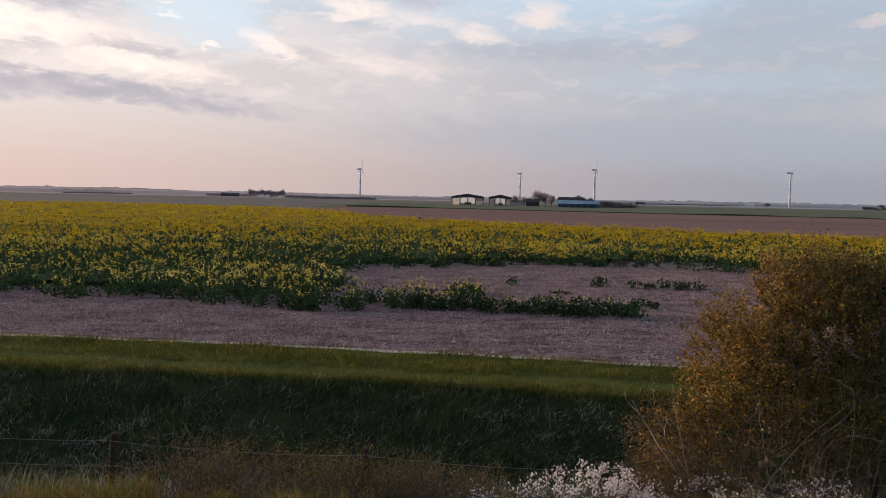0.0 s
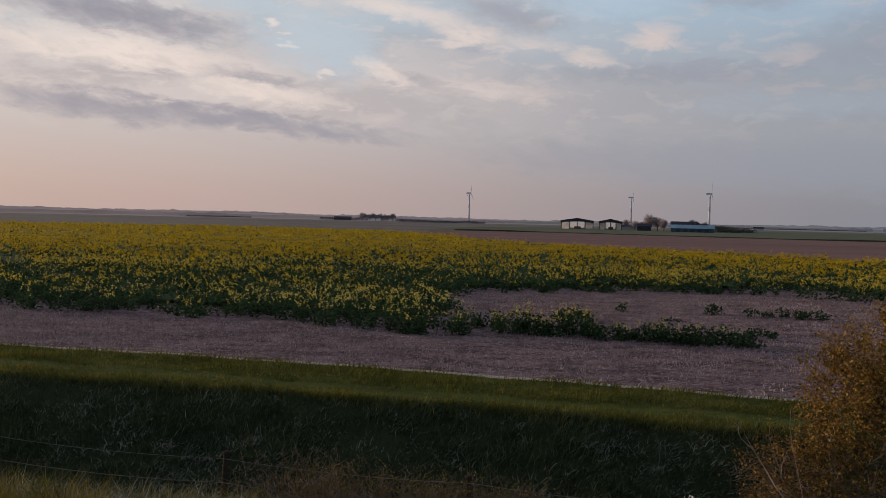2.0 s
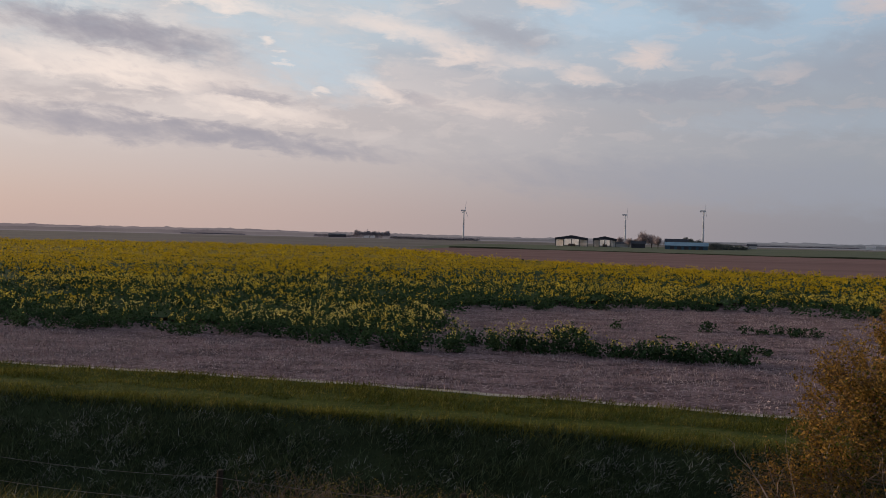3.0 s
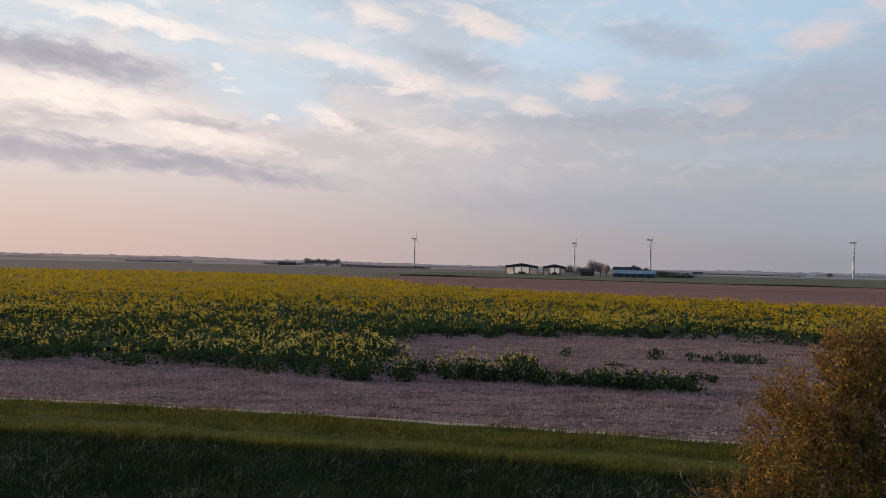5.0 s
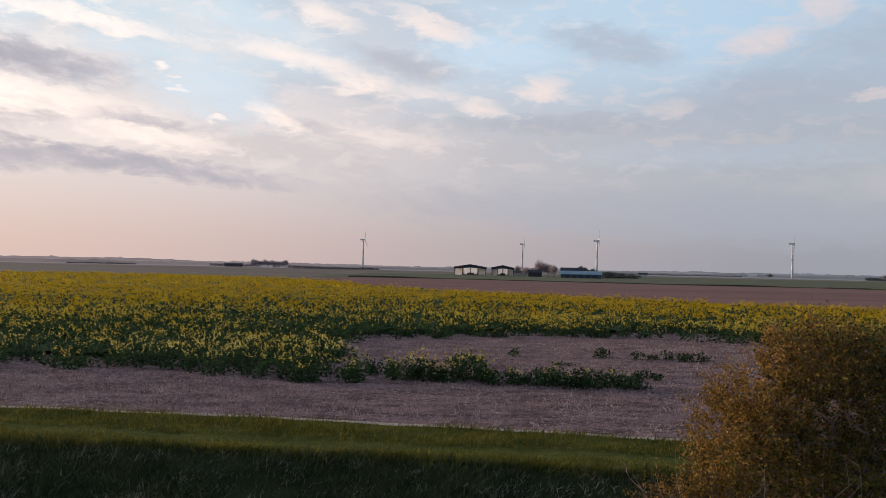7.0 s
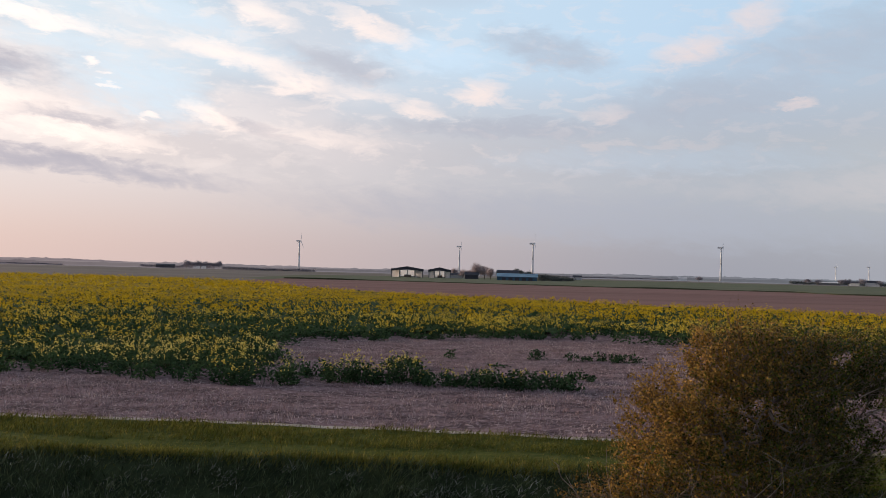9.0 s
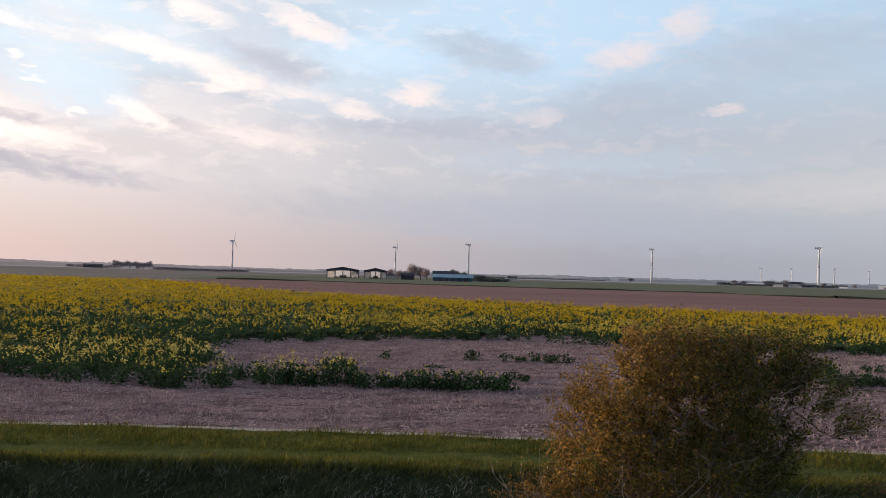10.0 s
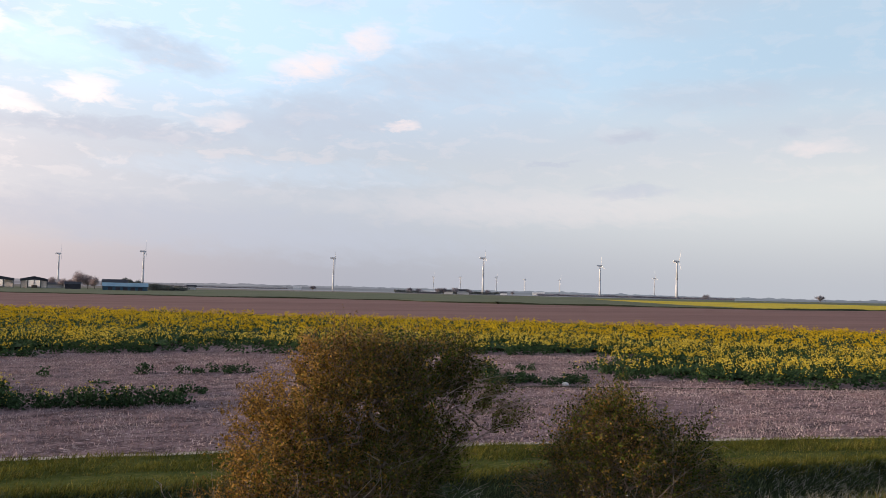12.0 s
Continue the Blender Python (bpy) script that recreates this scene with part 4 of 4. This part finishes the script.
# ---------------------------------------------------------------- stubble
def stubble():
    n = 400000
    x = rng.uniform(-34, 62, n)
    d = rng.uniform(0.3, 42, n) ** 1.0
    row = 0.34
    d = np.round(d / row) * row + rng.normal(size=n) * 0.08
    y = strip_far(x) + d
    keep = ~crop_here(x, y, 0.4) & in_view(x, y) & (rng.random(n) < np.clip(0.55 + 0.5 * wave(x, y, 0.5, 1.0), 0.15, 1))
    keep &= ~((np.abs(x) > 60) | (y > 68))
    x, y = x[keep], y[keep]
    c = np.stack([x, y, land_z(x, y) - 0.01], 1)
    v, f = blades(c, rng.uniform(0.05, 0.16, len(x)), rng.uniform(0.013, 0.030, len(x)), 0.4)
    tagged(part_np("stubble", v, f, M["stalk"]), "short pale pinkish stubble stalks in rows", "stubble", kind="stuff")
    # clods and straw lying flat between the rows
    n = 60000
    x, d = rng.uniform(-34, 62, n), rng.uniform(0.1, 40, n)
    y = strip_far(x) + d
    keep = ~crop_here(x, y, 0.4) & in_view(x, y)
    x, y = x[keep], y[keep]
    long = random_dirs(len(x), 0.2)
    v, f = cards(np.stack([x, y, land_z(x, y) + 0.025], 1), long, unit(np.cross(long, random_dirs(len(x), 3))), rng.uniform(0.06, 0.2, len(x)), rng.uniform(0.015, 0.04, len(x)))
    tagged(part_np("straw_litter", v, f, M["stalk"]), "dry straw litter lying on the stubble soil", "straw", kind="stuff")


stubble()


# ---------------------------------------------------------------- grass
def grass(name, mat, label, x, y, height, width, lean, droop=(0, 0, 0)):
    c = np.stack([x, y, land_z(x, y) - 0.02], 1)
    v, f = blades(c, height, width, lean, droop)
    tagged(part_np(name, v, f, mat), label, "grass", kind="stuff")


def tufts(x, y, per, spread):
    i = np.repeat(np.arange(len(x)), per)
    return x[i] + rng.normal(size=len(i)) * spread, y[i] + rng.normal(size=len(i)) * spread, i


def meadow():
    # the level strip between ditch and stubble
    n = 85000
    x = rng.uniform(-24, 44, n)
    u = rng.random(n)
    y = strip_near(x) + u * (strip_far(x) - strip_near(x) + 0.12)
    keep = in_view(x, y, 2) & ((np.abs(u - 0.33 - 0.07 * wave(x, y, 0.4)) > 0.10) | (rng.random(n) < 0.4))
    x, y, u = x[keep], y[keep], u[keep]
    h = rng.uniform(0.10, 0.24, len(x)) * (1.0 + 0.5 * wave(x, y * 2.5, 1.1, 2.0)) * np.where(np.abs(u - 0.30 - 0.06 * wave(x, y, 0.4)) < 0.12, 0.55, 1.0)
    grass("grass_strip", M["grass"], "green tufted grass strip along the field", x, y, h, rng.uniform(0.010, 0.022, len(x)), 0.4, (0.25, -0.1, 0))
    # a longer fringe along the lip of the bank
    n = 16000
    x = rng.uniform(-24, 40, n)
    y = strip_near(x) + rng.normal(size=n) * 0.22
    keep = in_view(x, y, 2)
    x, y = x[keep], y[keep]
    grass("lip_grass", M["grass"], "longer grass fringe on the lip of the ditch bank", x, y, rng.uniform(0.14, 0.36, len(x)), rng.uniform(0.012, 0.022, len(x)), 0.5, (0.3, -0.25, 0))
    # the ditch bank in shade, part of it put into the darker turf and blades
    n = 95000
    x = rng.uniform(-18, 32, n)
    u = rng.random(n)
    y = 12.0 + u * (strip_near(x) - 12.0)
    keep = in_view(x, y, 2)
    x, y = x[keep], y[keep]
    h = rng.uniform(0.16, 0.42, len(x)) * (1.0 + 0.5 * wave(x, y, 1.7, 1.0))
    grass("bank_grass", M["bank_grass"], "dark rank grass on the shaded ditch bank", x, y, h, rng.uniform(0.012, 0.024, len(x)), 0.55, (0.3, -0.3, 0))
    # pale dead tussocks on the bank, thicker towards the bottom
    n = 8500
    x = rng.uniform(-18, 32, n)
    u = 0.10 + 0.86 * rng.random(n)
    y = 12.0 + u * (strip_near(x) - 12.0)
    keep = in_view(x, y, 2) & (rng.random(n) < np.clip(0.50 + 0.8 * wave(x, y, 0.9, 3.0) + 2.0 * (0.58 - u), 0.10, 1))
    x, y, i = tufts(x[keep], y[keep], 13, 0.12)
    grass("dead_tussocks", M["dry_grass"], "bleached dead grass tussocks hanging on the bank", x, y, rng.uniform(0.10, 0.30, len(x)), rng.uniform(0.013, 0.026, len(x)), 0.7, (0.6, -0.6, 0))
    # tall bleached grass behind the fence
    n = 16000
    x = rng.uniform(-9, 26, n)
    y = 11.2 + rng.random(n) * 1.3
    keep = (rng.random(n) < np.clip(0.55 + 0.6 * wave(x, y, 1.3, 5.0), 0.08, 1) * np.where(x > 7.5, 0.3, 1.0)) & in_view(x, y, 3)
    x, y = x[keep], y[keep]
    grass("tall_dry_grass", M["dry_grass"], "tall bleached grass behind the wire fence", x, y, rng.uniform(0.25, 0.68, len(x)), rng.uniform(0.006, 0.012, len(x)), 0.5, (0.3, -0.15, 0))
    # warm tussocks this side of the fence
    n = 620
    x = rng.uniform(-8.5, 18, n)
    y = rng.uniform(8.0, 10.5, n)
    dens = np.where(x < -3.0, 0.95, 0.30)
    keep = (rng.random(n) < dens * np.clip(0.6 + 0.8 * wave(x, y, 2.2, 4.0), 0.1, 1)) & in_view(x, y, 4)
    x0, y0 = x[keep], y[keep]
    x, y, i = tufts(x0, y0, 60, 0.10)
    hh = (rng.uniform(0.32, 0.72, len(x0)) * np.where(x0 < -3.0, 0.9, 0.55))[i]
    grass("grass_tussocks", M["warm_grass"], "sunlit yellow-green grass tussocks before the fence", x, y, hh * rng.uniform(0.5, 1.1, len(x)), rng.uniform(0.006, 0.012, len(x)), 0.5)


meadow()


# ---------------------------------------------------------------- fence
def fence():
    root = empty("wire_fence", Matrix.Translation((0, 10.75, 0)), "old farm fence of weathered posts and slack wires", "fence")
    xs = [-17.1, -13.9, -10.7, -7.45, -4.2, -0.9, 2.3, 5.55, 8.8, 12.1]
    for k, x in enumerate(xs):
        bm = bmesh.new()
        lean = 0.05 * math.sin(k * 2.1)
        fall = np.clip(-0.038 * (x + 1.6), -0.3, 0.4)
        beam(bm, (x, 0, 0.1), (x + lean * 0.5, 0.01, 0.9), 0.05, 0.048, 9)
        beam(bm, (x + lean * 0.5, 0.01, 0.9), (x + lean, 0.02, 1.52 + fall), 0.048, 0.043, 9)
        bmesh.ops.bevel(bm, geom=[e for e in bm.edges if min(e.verts[0].co.z, e.verts[1].co.z) > 1.5 + fall], offset=0.012, segments=1, affect="EDGES")
        part("post", bm, M["post"], root)
    for z in (1.44, 1.12, 0.78):
        bm = bmesh.new()
        for a, b in zip(xs, xs[1:]):
            pts = [(a + (b - a) * s, -0.06, z + np.clip(-0.038 * (a + (b - a) * s + 1.6), -0.3, 0.4) - 0.05 * 4 * s * (1 - s)) for s in np.linspace(0, 1, 7)]
            for p, q in zip(pts, pts[1:]):
                beam(bm, p, q, 0.004, 0.004, 4)
        part("wire", bm, M["wire"], root)


fence()


# ---------------------------------------------------------------- bushes
def grow(targets, root, stems=1):
    """Joins each target to the nearest grown node: nodes, parent of each, and how many tips hang on it."""
    order = np.argsort(np.linalg.norm(targets - root, axis=1))
    nodes, parent = [np.array(root, float)], [-1]
    for t in targets[order]:
        P = np.array(nodes)
        d = np.linalg.norm(P - t, axis=1) + 0.35 * np.maximum(0, P[:, 2] - t[2])
        j = int(np.argmin(d))
        a = nodes[j]
        steps = max(1, int(np.linalg.norm(t - a) / 0.28))
        for s in range(1, steps + 1):
            p = a + (t - a) * s / steps + rng.normal(size=3) * 0.022 * (s < steps)
            p[2] += 0.05 * math.sin(math.pi * s / steps)
            nodes.append(p)
            parent.append(j)
            j = len(nodes) - 1
    load = np.ones(len(nodes))
    for k in range(len(nodes) - 1, 0, -1):
        load[parent[k]] += load[k]
    return np.array(nodes), np.array(parent), load


def bush(name, at, lobes, tips, twigs, leaves, leaf_size, label, category, leaf_mats, red, droop=0.0, bare_low=0.6):
    """A many-stemmed bush. lobes: centre x, y, z, radii and share of the crown."""
    root = empty(name, Matrix.Translation(at), label, category, "hedge bushes")
    share = np.array([l[6] for l in lobes], float)
    pick = rng.choice(len(lobes), tips, p=share / share.sum())
    L = np.array([l[:6] for l in lobes])
    q = random_dirs(tips) * (rng.random((tips, 1)) ** 0.40)
    T = L[pick, :3] + q * L[pick, 3:6]
    T = T[T[:, 2] > 0.15]
    nodes, parent, load = grow(T, (0, 0, 0.0))
    k = np.arange(1, len(nodes))
    r = np.clip(0.0024 * load ** 0.5, 0.0028, 0.075)
    v, f = prisms(nodes[parent[k]], nodes[k], r[parent[k]], r[k], 5)
    part_np("branchwork", v, f, M["bark"], root)
    # twigs from the outer wood
    outer = k[load[k] < 22]
    s = nodes[rng.choice(outer, twigs)]
    away = unit(s - np.array([0, 0, 0.8]) + rng.normal(size=s.shape) * 0.9)
    away[:, 2] += rng.uniform(-0.25, 0.55, twigs) - droop
    away = unit(away)
    ln = rng.uniform(0.15, 0.62, twigs)[:, None]
    mid = s + away * ln * 0.5 + rng.normal(size=s.shape) * 0.02
    tip = mid + unit(away + rng.normal(size=s.shape) * 0.35) * ln * 0.5
    # long whippy shoots that break the outline
    m = twigs // 13
    far = outer[np.argsort(-np.linalg.norm(nodes[outer] - np.array([0, 0, 1.2]), axis=1))[:len(outer) // 2]]
    p = nodes[rng.choice(far, m)]
    d = unit(p - np.array([0, 0, 0.4]) + rng.normal(size=p.shape) * 0.6)
    d[:, 2] = np.abs(d[:, 2]) + 0.05
    sl = rng.uniform(0.08, 0.21, (m, 1))
    for _ in range(3):
        q = p + unit(d) * sl
        s, mid, tip = np.concatenate([s, p]), np.concatenate([mid, (p + q) / 2 + rng.normal(size=p.shape) * 0.01]), np.concatenate([tip, q])
        d = d + rng.normal(size=d.shape) * 0.35 + np.array([0.10, 0, -0.22 - droop])
        p = q
    twigs = len(s)
    v0, f0 = prisms(s, mid, np.full(twigs, 0.0026), np.full(twigs, 0.0018), 3)
    v1, f1 = prisms(mid, tip, np.full(twigs, 0.0018), np.full(twigs, 0.0010), 3)
    part_np("twig_mass", np.concatenate([v0, v1]), np.concatenate([f0, f1 + len(v0)]), M["twig"], root)
    # leaves along the twigs; lower twigs on the bare side carry few
    dense = np.clip(0.8 + 0.6 * wave(mid[:, 0] + mid[:, 2] * 0.6, mid[:, 1] - mid[:, 0] * 0.5, 9.0, 1.0) + 0.6 * wave(mid[:, 0] - mid[:, 2] * 0.7, mid[:, 2] + mid[:, 1], 14.0, 2.0), 0.25, 1.3)
    j = rng.choice(twigs, leaves, p=dense / dense.sum())
    u = rng.random((leaves, 1))
    c = np.where(u < 0.5, s[j] + (mid[j] - s[j]) * 2 * u, mid[j] + (tip[j] - mid[j]) * (2 * u - 1)) + rng.normal(size=(leaves, 3)) * 0.012
    keep = rng.random(leaves) < np.clip((c[:, 2] - bare_low + 0.9 * np.maximum(c[:, 0], 0)) / 0.9, 0.25, 1)
    keep &= rng.random(leaves) < np.clip(1.5 - 0.45 * c[:, 0], 0.4, 1)
    c = c[keep]
    long = random_dirs(len(c))
    sz = leaf_size * rng.uniform(0.55, 1.35, len(c))
    side = unit(np.cross(long, random_dirs(len(c))))
    # redder leaf colour towards the sun side stands in for warm light
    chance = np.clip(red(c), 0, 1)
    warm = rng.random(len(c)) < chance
    for flag, nm, mat in ((~warm, "foliage", leaf_mats[0]), (warm, "sun_tinted_foliage", leaf_mats[1])):
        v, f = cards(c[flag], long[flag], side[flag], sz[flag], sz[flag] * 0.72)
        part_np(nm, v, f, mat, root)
    return root


def limbs(root, count, low, high, heading, steps, thick):
    """Bare pale limbs that rise from the foot of a bush and bow over with the wind."""
    P0, P1, R0, R1 = [], [], [], []
    for _ in range(count):
        p = rng.uniform(low, high)
        d = np.array(heading) + rng.normal(size=3) * np.array([0.38, 0.16, 0.12]) + np.array([0.22 * p[0], 0, 0])
        n = int(rng.integers(steps[0], steps[1]))
        r = thick * rng.uniform(0.6, 1.3)
        for k in range(n):
            q = p + d / np.linalg.norm(d) * rng.uniform(0.20, 0.32)
            P0.append(p)
            P1.append(q)
            R0.append(r * (1 - 0.8 * k / n))
            R1.append(r * (1 - 0.8 * (k + 1) / n))
            if k > 1 and rng.random() < 0.6:
                side = d / np.linalg.norm(d) + rng.normal(size=3) * np.array([0.7, 0.3, 0.5])
                P0.append(q)
                P1.append(q + side / np.linalg.norm(side) * rng.uniform(0.15, 0.45))
                R0.append(r * 0.35)
                R1.append(r * 0.12)
            p = q
            d = d + np.array([0.09, 0, -0.10]) + rng.normal(size=3) * 0.11
    v, f = prisms(np.array(P0), np.array(P1), np.array(R0), np.array(R1), 5)
    part_np("limb_mass", v, f, M["pale_bark"], root, "bare pale grey limbs")


def z_at(x, y):
    return float(land_z(x, y))


# the large hawthorn: dense heart, sunset warmth painted as redder leaves on one side, an arching limb on the other
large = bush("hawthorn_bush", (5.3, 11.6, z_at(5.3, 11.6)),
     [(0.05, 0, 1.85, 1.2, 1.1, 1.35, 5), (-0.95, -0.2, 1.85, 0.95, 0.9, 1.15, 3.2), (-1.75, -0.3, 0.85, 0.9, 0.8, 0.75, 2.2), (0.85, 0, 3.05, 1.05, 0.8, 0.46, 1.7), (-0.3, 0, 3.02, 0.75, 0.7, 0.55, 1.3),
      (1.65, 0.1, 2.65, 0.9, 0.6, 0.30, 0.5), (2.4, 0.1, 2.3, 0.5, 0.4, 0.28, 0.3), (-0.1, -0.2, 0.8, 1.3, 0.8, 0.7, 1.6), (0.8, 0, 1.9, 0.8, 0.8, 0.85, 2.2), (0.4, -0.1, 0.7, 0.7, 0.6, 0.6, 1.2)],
     1750, 12500, 118000, 0.036, "large spring hawthorn bush, olive and reddish leaves, twiggy base", "bush", (M["bush_leaf"], M["bush_warm_leaf"]),
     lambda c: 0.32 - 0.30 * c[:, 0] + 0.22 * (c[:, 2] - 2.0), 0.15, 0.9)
limbs(large, 34, (-2.0, -1.0, 0.1), (0.9, -0.4, 0.5), (0.0, -0.05, 1.0), (5, 10), 0.012)
limbs(large, 16, (-0.2, -0.5, 1.3), (0.8, 0.0, 2.0), (0.75, -0.1, 1.0), (7, 11), 0.011)
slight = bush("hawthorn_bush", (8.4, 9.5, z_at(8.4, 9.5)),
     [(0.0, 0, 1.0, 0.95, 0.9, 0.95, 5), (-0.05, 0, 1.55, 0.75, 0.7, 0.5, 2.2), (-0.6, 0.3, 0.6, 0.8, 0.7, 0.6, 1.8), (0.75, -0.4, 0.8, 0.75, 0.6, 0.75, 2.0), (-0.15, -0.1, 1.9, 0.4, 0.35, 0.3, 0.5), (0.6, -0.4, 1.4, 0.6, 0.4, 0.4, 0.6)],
     650, 5500, 44000, 0.035, "upright spring hawthorn bush with yellowish-green leaves", "bush", (M["bush_leaf"], M["bush_warm_leaf"]),
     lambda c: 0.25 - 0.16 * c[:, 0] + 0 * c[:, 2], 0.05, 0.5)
limbs(slight, 16, (-0.8, -0.8, 0.1), (0.8, -0.3, 0.3), (0.0, -0.05, 1.0), (4, 8), 0.009)


def blossom_bush(x, y, width, height, flowers, label):
    root = empty("blackthorn", Matrix.Translation((x, y, z_at(x, y) - 0.02)), label, "bush", "blossoming blackthorns")
    n = int(60 * width) + 14
    T = np.stack([rng.normal(size=n) * width * 0.30, rng.normal(size=n) * 0.25, rng.uniform(0.15, 1.0, n) * height], 1)
    T[:, 2] *= 1 - 0.5 * np.clip(np.abs(T[:, 0]) / width, 0, 1)
    nodes, parent, load = grow(T, (0, 0, 0))
    k = np.arange(1, len(nodes))
    r = np.clip(0.003 * load ** 0.5, 0.0025, 0.03)
    v, f = prisms(nodes[parent[k]], nodes[k], r[parent[k]], r[k], 4)
    part_np("branchwork", v, f, M["bark"], root)
    pool = k[(load[k] < 8) & (nodes[k, 2] > 0.35 * height)]
    c = nodes[rng.choice(pool, flowers)] + rng.normal(size=(flowers, 3)) * 0.035
    long = random_dirs(flowers)
    sz = rng.uniform(0.02, 0.042, flowers)
    v, f = cards(c, long, unit(np.cross(long, random_dirs(flowers))), sz, sz * 0.9)
    part_np("blossom_mass", v, f, M["blossom"], root)


for row in ((2.0, 10.4, 0.9, 0.66, 1300), (2.5, 10.25, 0.5, 0.42, 360), (1.05, 10.3, 0.5, 0.34, 170), (0.5, 10.2, 0.4, 0.32, 170), (3.4, 10.4, 1.2, 0.42, 520), (4.6, 10.2, 1.2, 0.42, 480),
            (7.1, 10.6, 0.6, 0.75, 260), (7.75, 8.9, 0.45, 0.75, 260), (1.45, 10.6, 0.45, 0.6, 260)):
    blossom_bush(*row, "low blackthorn covered in white blossom by the fence")


def bramble(x, y, width, height, label):
    root = empty("bramble", Matrix.Translation((x, y, z_at(x, y) - 0.02)), label, "shrub", "dry brambles")
    n = int(150 * width)
    P0, P1, R = [], [], []
    tipc = []
    for _ in range(n):
        p = np.array([rng.normal() * width * 0.3, rng.normal() * 0.22, 0.0])
        d = np.array([rng.normal() * 0.45, rng.normal() * 0.3, 1.0])
        for s in range(6):
            q = p + d / np.linalg.norm(d) * height * rng.uniform(0.14, 0.27)
            P0.append(p)
            P1.append(q)
            R.append(0.005 - 0.0006 * s)
            if s > 2:
                tipc.append(q)
            p = q
            d = d + np.array([rng.normal() * 0.4, rng.normal() * 0.3, -0.055 * s])
    R = np.array(R)
    v, f = prisms(np.array(P0), np.array(P1), R, R * 0.8, 4)
    part_np("cane_tangle", v, f, M["bramble"], root)
    tipc = np.array(tipc)
    m = int(len(tipc) * 1.6)
    c = tipc[rng.integers(0, len(tipc), m)] + rng.normal(size=(m, 3)) * 0.03
    long = random_dirs(m)
    sz = rng.uniform(0.015, 0.036, m)
    v, f = cards(c, long, unit(np.cross(long, random_dirs(m))), sz, sz * 0.7)
    part_np("foliage", v, f, M["warm_grass"], root)


for row in ((-3.0, 10.5, 0.9, 0.78), (-2.3, 10.55, 1.0, 0.72), (-1.6, 10.6, 0.9, 0.70), (-0.9, 10.45, 1.0, 0.70), (-0.2, 10.5, 0.9, 0.62), (0.4, 10.7, 0.8, 0.5), (-2.7, 10.1, 0.9, 0.45), (-1.3, 10.1, 1.0, 0.42), (-0.4, 10.0, 0.9, 0.40), (3.0, 10.9, 1.2, 0.6), (6.9, 10.9, 1.2, 0.8)):
    bramble(*row, "tangle of dry brown bramble canes along the fence")


# ---------------------------------------------------------------- small things in the stubble
def furrow():
    """A dark weedy furrow that crosses the stubble."""
    x = np.linspace(19.5, 60, 60)
    y = np.interp(x, [19.5, 26, 31, 37.6, 43, 60], [36.9, 35.2, 32.9, 30.4, 28.5, 23.5])
    w = 0.16 + 0.07 * wave(x, y, 1.4)
    z = land_z(x, y) + 0.02
    rows = [np.stack([x, y - w, z], 1), np.stack([x, y, z + 0.03], 1), np.stack([x, y + w, z], 1)]
    n = len(x)
    i = (np.arange(2)[:, None] * n + np.arange(n - 1)[None]).ravel()
    ob = part_np("field_furrow", np.concatenate(rows), np.stack([i, i + 1, i + n + 1, i + n], 1), M["bank_turf"])
    tagged(ob, "dark weedy furrow across the stubble", "furrow", kind="structure")


furrow()


def scrap(x, y):
    bm = bmesh.new()
    bmesh.ops.create_icosphere(bm, subdivisions=2, radius=0.16)
    for v in bm.verts:
        v.co.x *= 1.5
        v.co.z = max(v.co.z, -0.09) * 0.8
        v.co += Vector((noise.noise(v.co * 9) * 0.05, noise.noise(v.co * 7 + Vector((3, 0, 0))) * 0.05, noise.noise(v.co * 8) * 0.04))
    ob = part("plastic_scrap", bm, M["white"])
    ob.matrix_basis = pose(x, y, z_at(x, y) + 0.08, 0, 0, 25)
    tagged(ob, "crumpled white plastic scrap lying on the stubble", "scrap")


scrap(27.3, 35.4)
